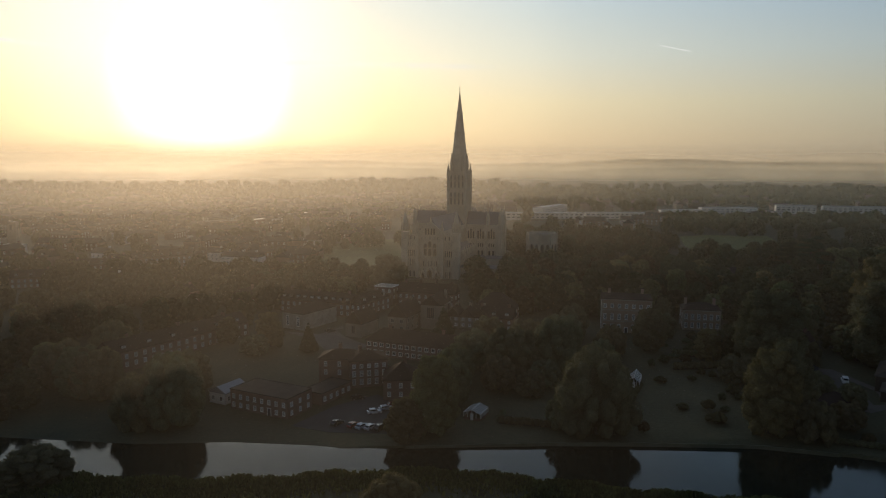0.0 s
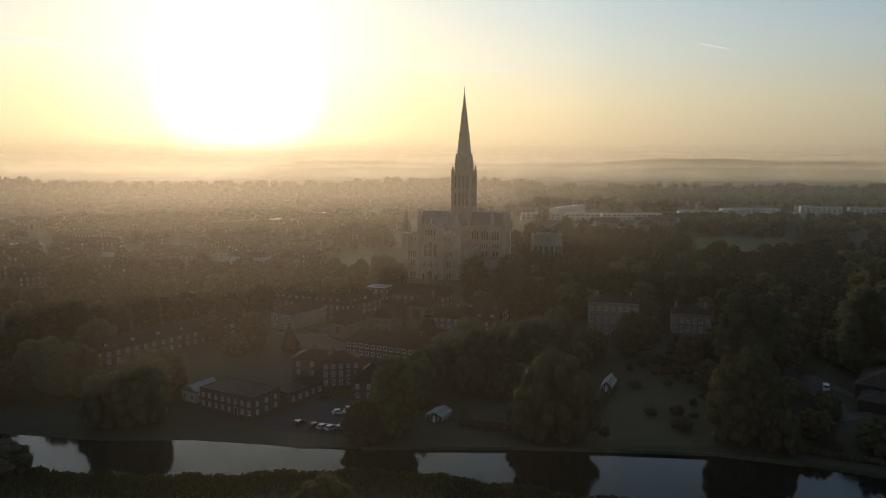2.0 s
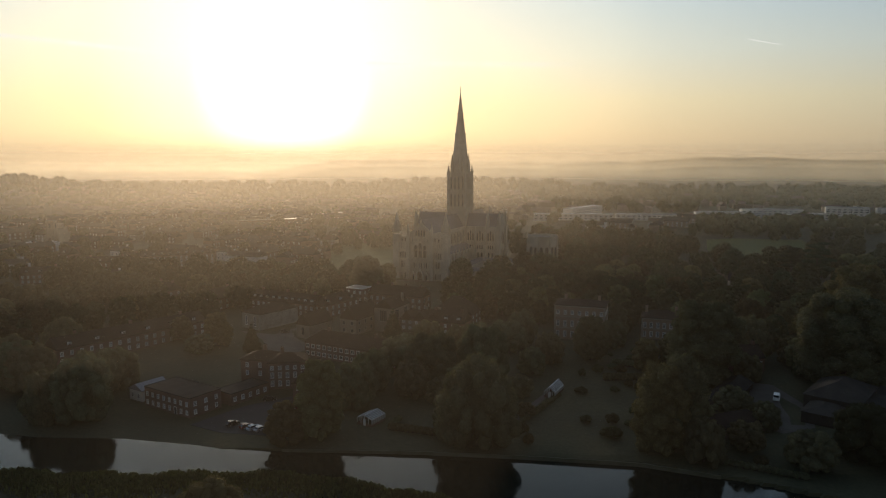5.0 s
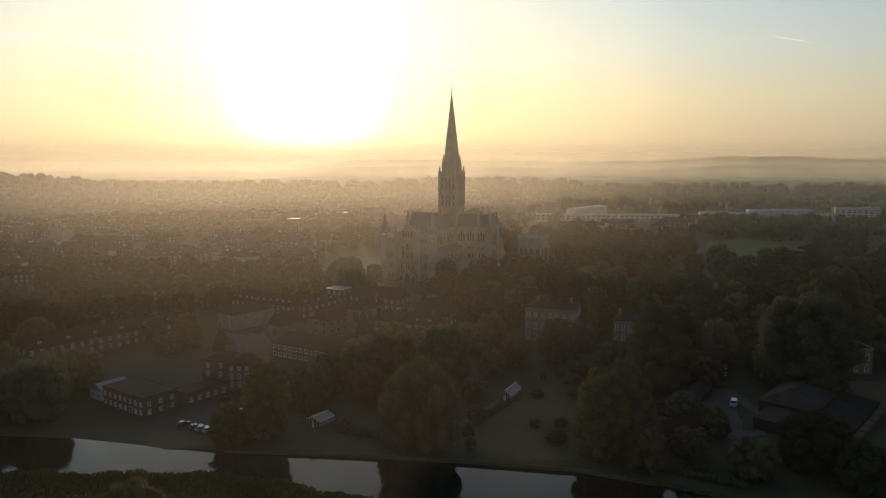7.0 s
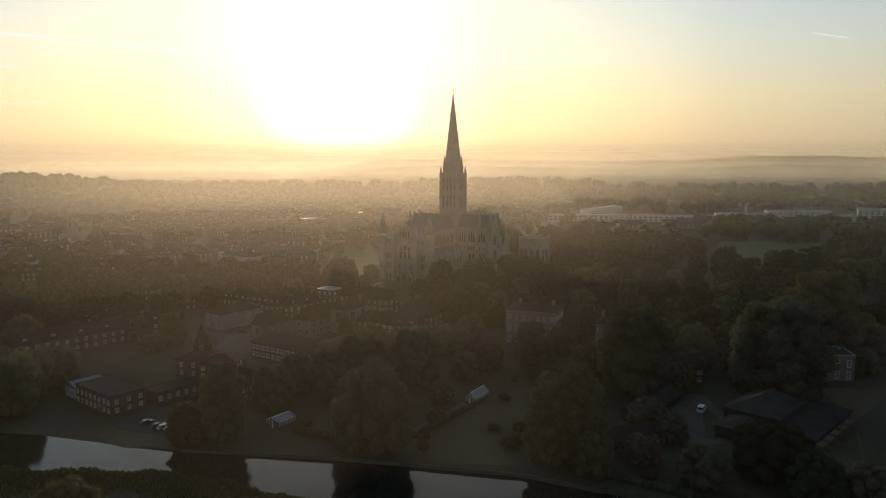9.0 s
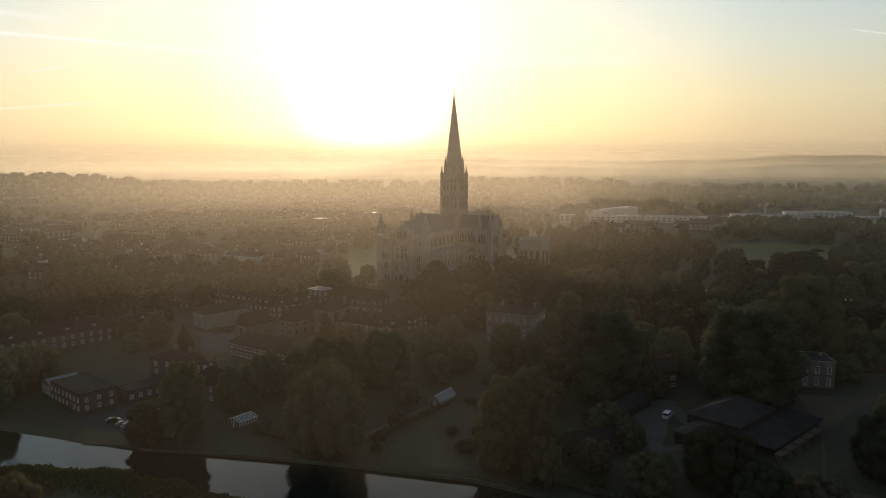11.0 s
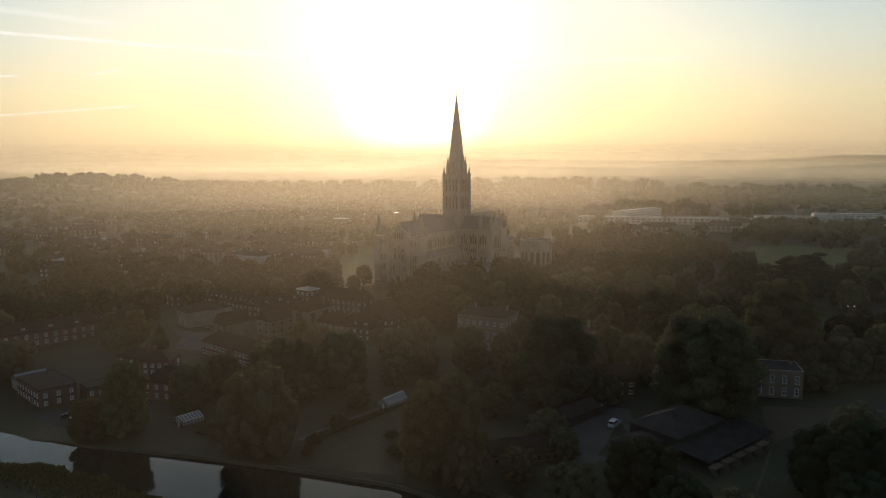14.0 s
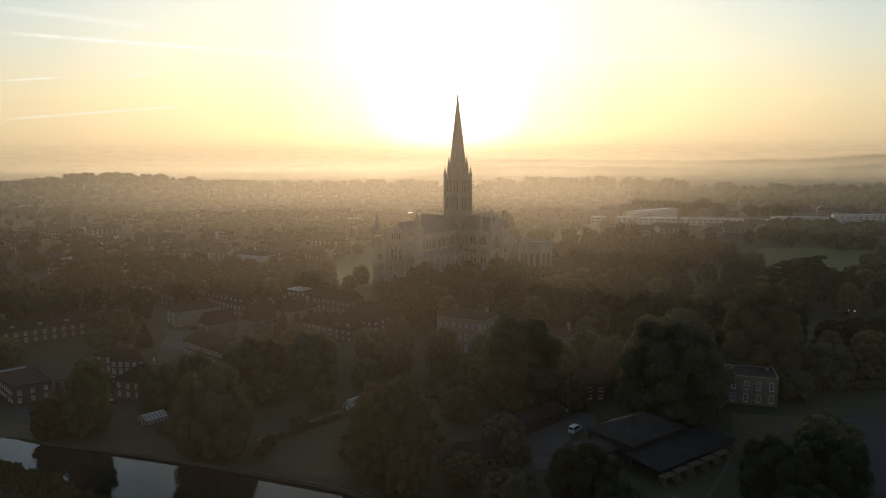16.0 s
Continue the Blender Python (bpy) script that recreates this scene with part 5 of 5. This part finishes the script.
BORDER = (("broad", 12.8, 212.5, 14, 7, 1), ("broad", 43.7, 228.2, 9, 5.5, 0), ("broad", 63.2, 228, 7, 4.5, 2), ("broad", 38.6, 219.9, 8, 5, 1), ("broad", 46.4, 254.1, 12, 7, 0), ("broad", 66.8, 252, 9, 5.5, 1), ("broad", 28.3, 224.7, 11, 6, 2),
          ("broad", 62, 290, 13, 6.5, 1), ("broad", 40.2, 265, 13, 7, 2), ("broad", 26.1, 272.2, 12, 7, 1), ("broad", 130, 272, 14, 7, 0), ("broad", 146, 276, 16, 8, 1), ("broad", 65.5, 211.7, 4, 3, 2))
LAWN = (("tall", -60.1, 270.2, 14.0, 6.2, 1), ("tall", -78.5, 275.4, 10.5, 5, 0), ("conifer", -43.5, 265, 11.5, 4, 0), ("broad", -63.4, 261.5, 7, 6, 2), ("broad", -73.7, 222, 13, 8, 1), ("conifer", 8, 290, 13, 4.5, 1),
        ("broad", -25.7, 378, 22.5, 10, 0), ("broad", -105.6, 214.7, 17, 8, 1), ("broad", -100.4, 214.7, 16, 9, 2), ("broad", -117.3, 223.8, 15, 9, 0), ("tall", -111.4, 246.4, 16, 8, 0), ("broad", -83.4, 233.8, 9, 6, 2))
YARD = (("broad", 137, 185, 9, 6.5, 0), ("yew", 152, 191, 13.5, 9.0, 2), ("broad", 132, 207, 7.5, 4.5, 1), ("yew", 192, 203, 14.5, 9, 1), ("yew", 203, 214, 14, 9, 2), ("yew", 197, 190, 12, 8, 0), ("broad", 206, 236, 11, 8, 0),
        ("broad", 126.3, 216.6, 8, 6, 2), ("broad", 203, 283, 9, 6, 1), ("tall", 168, 268, 15, 7, 0), ("broad", 214, 300, 14, 9, 0), ("cedar", 210, 430, 25, 11.5, 0), ("cedar", 223.5, 430, 28.5, 12, 1), ("broad", 123.4, 192.6, 7, 5, 0), ("yew", 161, 182, 11, 7, 1), ("broad", 173, 183, 9, 6, 2))
for row in RIVERSIDE + GARDEN + BORDER + LAWN + YARD:
    tree(*row)
shrubs = random.Random(21)
for _ in range(80):
    sx, sy = shrubs.uniform(62, 128), shrubs.uniform(182, 288)
    if all((sx - t[1]) ** 2 + (sy - t[2]) ** 2 > (t[4] + 1) ** 2 for t in GARDEN + BORDER + RIVERSIDE) and abs(sx - 76) > 5 and not (108 < sx < 128 and 190 < sy < 210) and not (62 < sx < 90 and 184 < sy < 222 and shrubs.random() < 0.6):
        tree("bush", sx, sy, shrubs.uniform(1.6, 4.0), shrubs.uniform(1.3, 2.8), shrubs.randrange(3), 1, "garden shrubs")

# ---- woods, town, far things ----
rng = random.Random(11)


def free_of(spots, x, y, gap):
    return all((x - a) ** 2 + (y - b) ** 2 > (gap + r) ** 2 for a, b, r in spots)


KEEP = [(-180, 385, 9), (-91, 333, 8), (-88, 324, 5), (-126, 345, 8), (-228, 383, 9), (-275, 422, 8), (-40.7, 206.3, 20), (-15.2, 224.9, 17), (-8.3, 265.4, 16), (9.9, 256.1, 14), (-50, 300, 16), (-54, 331, 22), (-30, 333, 15), (-93.7, 264.1, 14), (-108.6, 242.9, 14), (-80.3, 284.9, 14), (85, 303, 14), (119, 308, 12), (190, 285, 13),
        (160, 226, 28), (-10, 300, 12), (5, 307, 12), (20, 308, 12), (31, 318, 14), (-2, 352, 18), (-23, 353, 8), (141, 262, 9), (84.5, 270.1, 12), (60.7, 253.9, 24), (195, 245, 22), (77.3, 235.1, 10), (118, 288.1, 13), (112.4, 275.1, 12), (92.1, 284.6, 8)]
EXTRA = ((12, 612), (70, 524), (84, 538), (56, 556), (96, 556), (74, 578), (110, 530), (58, 528), (90, 516), (104, 508), (66, 545), (118, 512), (48, 572), (92, 590), (120, 560))
HALL = [(-6, 440, 20), (0, 462, 18), (11, 501, 36), (25, 480, 18), (63, 498, 12), (28, 545, 30)]
OPEN = [(-40, 470, 16), (-38, 530, 18), (-35, 560, 18), (-60, 440, 10), (232, 585, 30), (220, 540, 18), (250, 640, 28), (228, 625, 22), (272, 640, 20), (232, 372, 22), (228, 402, 14), (-55, 560, 34), (-42, 500, 18), (-52, 455, 12), (-170, 456, 17), (-60, 410, 8), (262, 405, 18), (157, 404, 5), (170, 419, 6), (238, 408, 6), (-65, 248, 22), (-46, 256, 20)]
solitary = [(t[1], t[2], t[4] * 0.6) for t in RIVERSIDE + GARDEN + BORDER + LAWN + YARD]


def wood(count, x0, y0, x1, y1, h0, h1, group, fine=1, gap=5.0, wide=(0.36, 0.48), avoid=()):
    placed, parts = [], []
    for _ in range(count * 5):
        if len(placed) >= count:
            break
        x, y, H = rng.uniform(x0, x1), rng.uniform(y0, y1), rng.uniform(h0, h1)
        if free_of(KEEP, x, y, 3) and free_of(HALL, x, y, 2) and free_of(OPEN, x, y, 2) and free_of(solitary, x, y, 2) and free_of(avoid, x, y, 3) and free_of(placed, x, y, gap):
            placed.append((x, y, 0))
            if fine:
                tree(rng.choice(("broad", "broad", "tall", "tall")), x, y, H, H * rng.uniform(*wide), rng.randrange(3), fine, group)
            else:
                r = np.random.default_rng(int(x * 13 + y * 7) % 100000)
                parts.append(([(p + x, q + y, z + land(x, y), rr, e) for p, q, z, rr, e in lobes_for(r, "broad", H, H * rng.uniform(*wide))], r))
    if parts:
        pieces = []
        for lobes, r in parts:
            pieces += [(*clumps(r, lobes[:1] + lobes[1::2], 0.90, 1), True), (*leaf_cloud(r, lobes, 700, 0.36, 0.45), False)]
        tagged(new("wood", foliage_mesh("wood", pieces, LEAF_WOOD)), "dense dark green " + group, "woodland", kind="stuff")
    solitary.extend((x, y, 2) for x, y, _ in placed)


wood(110, 22, 322, 180, 428, 11, 18, "trees of the close", 1, 6.0)
wood(40, 38, 396, 150, 440, 13, 19, "trees before the cloister", 1, 6.0)
wood(24, 100, 255, 190, 330, 10, 17, "trees behind the gardens", 1, 6.0)
wood(185, 180, 295, 400, 520, 11, 19, "trees of the southern gardens", 1, 6.0)
wood(40, -115, 350, -20, 430, 9, 15, "trees of the green", 1, 5.0)
wood(70, -230, 185, -112, 300, 9, 16, "trees of the western gardens", 1, 6.0)
wood(90, -360, 290, -112, 430, 8, 14, "trees behind the western gardens", 0, 7.5, (0.36, 0.6))
wood(60, 60, 540, 190, 660, 10, 16, "trees behind the chapter house", 0, 6.0)
wood(130, 85, 470, 470, 690, 10, 16, "trees beyond the close", 0, 6.5)
wood(38, -170, 290, -62, 430, 10, 17, "trees beside the terraces", 0, 8.0, (0.42, 0.55))
wood(46, -310, 380, -190, 505, 7, 13, "trees between the old terraces", 0, 6.0, (0.38, 0.55), avoid=[(-184, 466, 16), (-222, 442, 10)])
wood(16, -85, 540, 5, 660, 10, 16, "trees round the green", 0, 8.0)

for x, y in EXTRA:
    tree("broad", x, y, 34 if x < 20 else rng.uniform(14, 21), 10 if x < 20 else rng.uniform(6, 8), rng.randrange(3), 1, "trees behind the chapter house")

# the town: a few kinds of house, set in streets
HOUSE_WORDS = ("red brick town house with tiled roof and chimneys", "white rendered town house with slate roof", "brown brick terrace house with slate roof", "gabled cream town house with tiled roof", "row of brick terrace houses under one slate roof")
kinds = []
for n, (wall, cover, L, W, eaves, ridge) in enumerate(((BRICK, TILE, 9, 9, 6.2, 9.8), (RENDER, SLATE, 11, 9, 6.6, 9.6), (BRICK_DARK, SLATE, 8, 10, 7.6, 11), (STONE_PALE, TILE, 12, 8, 5.6, 9.4), (BRICK, SLATE, 25, 9, 6.2, 9.4))):
    kinds.append(house("town_house", HOUSE_WORDS[n], "house", -150 - 16 * n, 500 + 4 * n, -14, L, W, eaves, ridge, "gable", wall, cover, (1.0, 3.8), (1.2, 1.6), {"front": 6 if L > 20 else 3}, chimneys=((L / 2 - 0.8, 0), (0, 0), (0.8 - L / 2, 0)) if L > 20 else ((L / 2 - 0.8, 0),), dormers=1 if n in (0, 2) else 0, group="town houses"))
built = [(-150 - 16 * n, 500 + 4 * n, 5) for n in range(5)] + [(-184, 466, 20), (-222, 442, 12), (-134, 468, 14), (-248, 762, 30), (-192, 868, 16), (-341, 532, 14)]
for row in range(17):
    y0 = 440 + row * 27
    for k in range(16):
        if rng.random() < 0.46:
            continue
        x = -520 + k * 27 + rng.uniform(-6, 6) + row * 3
        y = y0 + (x + 250) * -0.18 + rng.uniform(-5, 5)
        if x > -70 + max(0, (y - 640) * 0.4) or not free_of(built, x, y, 8) or not free_of(OPEN, x, y, 6) or not free_of(HALL, x, y, 10):
            continue
        built.append((x, y, 5))
        copy_thing(rng.choice((kinds[0], kinds[0], kinds[4], kinds[4], kinds[4], kinds[4], kinds[1], kinds[2], kinds[2], kinds[3])), pose(x, y, land(x, y), rz=-12 + rng.choice((0, 0, 90)) + rng.uniform(-8, 8)) @ Matrix.Diagonal((rng.uniform(0.9, 1.5), 1, rng.uniform(0.9, 1.15), 1)))
wood(80, -560, 410, -75, 860, 8, 15, "town trees", 0, 6.0, (0.42, 0.56), avoid=built)
house("long_store", "long low store with a flat felted roof", "building", -256, 758, 35, 64, 14, 7.5, 7.5, "flat", BRICK_DARK, FELT, (3.6,), (2.4, 1.6), {"front": 12}, style="mullion")
# Added at the long store's end, only to give a short roof glint.
house("tall_store", "small added store whose smooth metal roof carries the glint", "building", -221, 781, 35, 20, 11, 7.8, 7.8, "flat", BRICK_DARK, SMOOTH_ROOF, (3.6,), (2.4, 1.6), {"front": 3}, style="mullion")
house("flat_store", "low store with a smooth flat metal roof", "building", -192, 868, 64, 38, 12, 8, 8, "flat", BRICK_DARK, SMOOTH_ROOF, (3.6,), (2.4, 1.6), {"front": 6}, style="mullion")
house("town_terrace", "long three-storey brick terrace with pale dormers facing a green", "house", -184, 466, 35, 48, 10, 9.0, 12.2, "gable", BRICK_PALE, TILE, (0.9, 3.9, 6.6), (1.2, 1.8), {"front": 14}, dormers=9, chimneys=((-20, 0), (-7, 0), (7, 0), (20, 0)))
house("old_terrace", "two-storey brown brick terrace with tiled roof", "house", -222, 442, 24, 30, 9, 6.4, 9.8, "gable", BRICK_DARK, TILE, (0.9, 3.7), (1.1, 1.6), {"front": 9}, dormers=4, chimneys=((-10, 0), (10, 0)))
house("white_row", "row of white rendered three-storey houses", "house", -134, 468, -12, 28, 10, 8.6, 11.5, "gable", RENDER, SLATE, (1.0, 3.8, 6.4), (1.2, 1.7), {"front": 8}, chimneys=((-10, 0), (0, 0), (10, 0)))
house("white_cottage", "small white rendered house among trees", "house", -185, 396, -30, 10, 7, 5.6, 8.4, "gable", RENDER, TILE, (0.8, 3.2), (1.0, 1.3), {"front": 3}, chimneys=((3, 0),))
house("gabled_villa", "brick villa with steep tiled gables among trees", "house", -91, 337, -22, 9.5, 12, 6.0, 10.6, "gable", BRICK_DARK, TILE, (0.9, 3.7), (1.1, 1.5), {"front": 2, "right": 3}, chimneys=((2, 3),), along="y")
house("garden_villa", "brick villa with tiled roof behind garden trees", "house", -128, 352, -26, 13, 9, 6.0, 9.8, "gable", BRICK, TILE, (0.9, 3.7), (1.1, 1.5), {"front": 4, "right": 2}, chimneys=((-5, 0), (5, 0)))
house("long_villa", "long brown brick house with tiled roof and dormers", "house", -232, 392, 20, 22, 9, 6.2, 10.0, "gable", BRICK_DARK, TILE, (0.9, 3.7), (1.1, 1.5), {"front": 7}, dormers=3, chimneys=((-8, 0), (8, 0)))
house("lodge", "small pale lodge with slate roof behind trees", "house", -280, 430, 18, 14, 9, 5.4, 8.6, "gable", RENDER, SLATE, (0.9, 3.2), (1.1, 1.4), {"front": 4}, chimneys=((4, 0),))
house("white_gabled_house", "white gabled town house", "house", -100, 520, -10, 8, 12, 8, 12, "gable", RENDER, TILE, (1.0, 4.2), (1.1, 1.6), {"front": 2}, chimneys=((2, 2),), along="y")
house("white_hotel", "long white building in the town", "building", -341, 532, 14, 26, 12, 7.0, 7.0, "flat", RENDER, SHEET, (1.0, 4.2), (1.4, 1.8), {"front": 8}, chimneys=((-9, 2), (1, 2), (9, 2)))
house("church_tower", "square grey church tower rising over the town", "church", -367, 581, 10, 7, 7, 21, 21, "flat", OLD_STONE, LEAD, (14.0,), (2.2, 4.5), {"front": 1, "right": 1}, style="mullion", mat=OLD_STONE)
for x, y, turn, L, H in ((114, 842, 62, 80, 10), (100, 778, 1, 84, 6.5), (187, 784, 2, 84, 6.5), (253, 789, -1, 50, 9.5), (318, 834, 1, 64, 9.5), (410, 868, -14, 44, 10), (472, 848, -14, 74, 10), (290, 812, -4, 30, 6.5), (350, 815, 4, 40, 6.5)):
    house("flats", "long flat-roofed block of flats with white bands", "flats", x, y, turn, L, 12, H, H, "flat", RENDER, SHEET, (1.0, 3.9, 6.6)[: 3 if H > 9 else 2], (3.2, 1.6), {"front": int(L / 5)}, style="mullion", group="blocks of flats")
for x, y, turn, L, W in ((144, 716, -10, 22, 12), (176, 704, 70, 20, 10), (198, 730, -15, 26, 12), (118, 700, -10, 16, 10), (212, 752, -10, 18, 9), (330, 770, 5, 20, 10), (152, 690, 80, 14, 8), (178, 722, -12, 14, 9), (128, 720, 75, 15, 9), (181, 425, -20, 12, 7)):
    house("suburb_house", "pale gabled house behind the playing field", "house", x, y, turn, L, W, 5.8, 9.5, "gable", RENDER if L < 17 else BRICK_PALE, SLATE, (0.9, 3.4), (1.3, 1.4), {"front": max(3, int(L / 4))}, chimneys=((L / 4, 0),), group="suburb houses")


def far_town(count, x0, y0, x1, y1):
    """Roofs and walls of the far town in one mesh for each material."""
    r = random.Random(count)
    walls, roofs = Geo(), Geo()
    for _ in range(count):
        x, y = r.uniform(x0, x1), r.uniform(y0, y1)
        L, W, e = r.uniform(8, 26), r.uniform(7, 11), r.uniform(5, 8)
        z, a = land(x, y), radians(-12 + r.choice((0, 90)) + r.uniform(-10, 10))
        c, s = math.cos(a), math.sin(a)
        w = Geo().box(-L / 2, -W / 2, -1, L / 2, W / 2, e)
        f = Geo().gable(-L / 2, -W / 2 - 0.3, L / 2, W / 2 + 0.3, e, e + r.uniform(0.3, 4.2), "x")
        for part_geo, into in ((w, walls), (f, roofs)):
            into.solid([(x + c * p - s * q, y + s * p + c * q, z + t) for p, q, t in part_geo.v], part_geo.f)
    for name, g, mat, label in (("far_house_walls", walls, FAR_WALL, "hazy walls of the far town"), ("far_house_roofs", roofs, FAR_ROOF, "hazy roofs of the far town")):
        tagged(new(name, g.mesh(name, mat)), label, "town", kind="stuff")


FAR_WALL = material("town_walls", (0.20, 0.17, 0.14), (0.10, 0.085, 0.072), 0.3, 0.9, 0.0, island=0.45)
FAR_ROOF = material("town_roofs", (0.13, 0.10, 0.09), (0.09, 0.085, 0.085), 0.3, 0.95, 0.0, island=0.3, spec=0.1)
far_town(400, -900, 800, 60, 1300)
far_town(160, 60, 880, 700, 1350)


def far_wood(count, x0, y0, x1, y1, h0, h1, label, dens=26, keep=None):
    """Far woodland in one mesh: many small crowns of leaf sprays."""
    r = np.random.default_rng(count)
    pieces = []
    for _ in range(count):
        x, y, H = r.uniform(x0, x1), r.uniform(y0, y1), r.uniform(h0, h1)
        if keep is not None and not keep(x, y):
            continue
        z, R = land(x, y), H * r.uniform(0.4, 0.7)
        lobes = [(x, y, z + H * 0.45, R * 0.8, 0.55 * H / (R * 0.8))] + [(x + R * 0.5 * r.normal(), y + R * 0.5 * r.normal(), z + H * r.uniform(0.4, 0.75), R * r.uniform(0.4, 0.6), 1.0) for _ in range(3)]
        pieces += [(*clumps(r, lobes, 0.95, 2), True), (*leaf_cloud(r, lobes, dens, R * 0.13), False)]
    me = foliage_mesh("far_woods", pieces, LEAF_FAR)
    tagged(new("far_woods", me), label, "woodland", kind="stuff")


far_wood(260, 215, 690, 620, 800, 7, 11, "dark trees before the flats", 30, lambda x, y: y < 770 + (x - 250) * 0.2)
far_wood(900, 60, 905, 1000, 1200, 9, 16, "dark garden trees behind the flats", 24, lambda x, y: bump2(x, y, 90, 5.0) > -0.15)
far_wood(170, 430, 660, 1000, 900, 9, 15, "dark trees beside the flats", 24, lambda x, y: x > 520)
far_wood(950, -1100, 640, 120, 1150, 6, 11, "hazy garden trees between the town roofs", 16, lambda x, y: bump2(x, y, 90, 5.0) > -0.05)
far_wood(330, -1300, 930, -560, 1150, 9, 17, "misty trees covering the western hill", 24)
far_wood(1500, -1700, 1150, 1500, 1750, 10, 21, "misty tree line along the low ridge", 34)
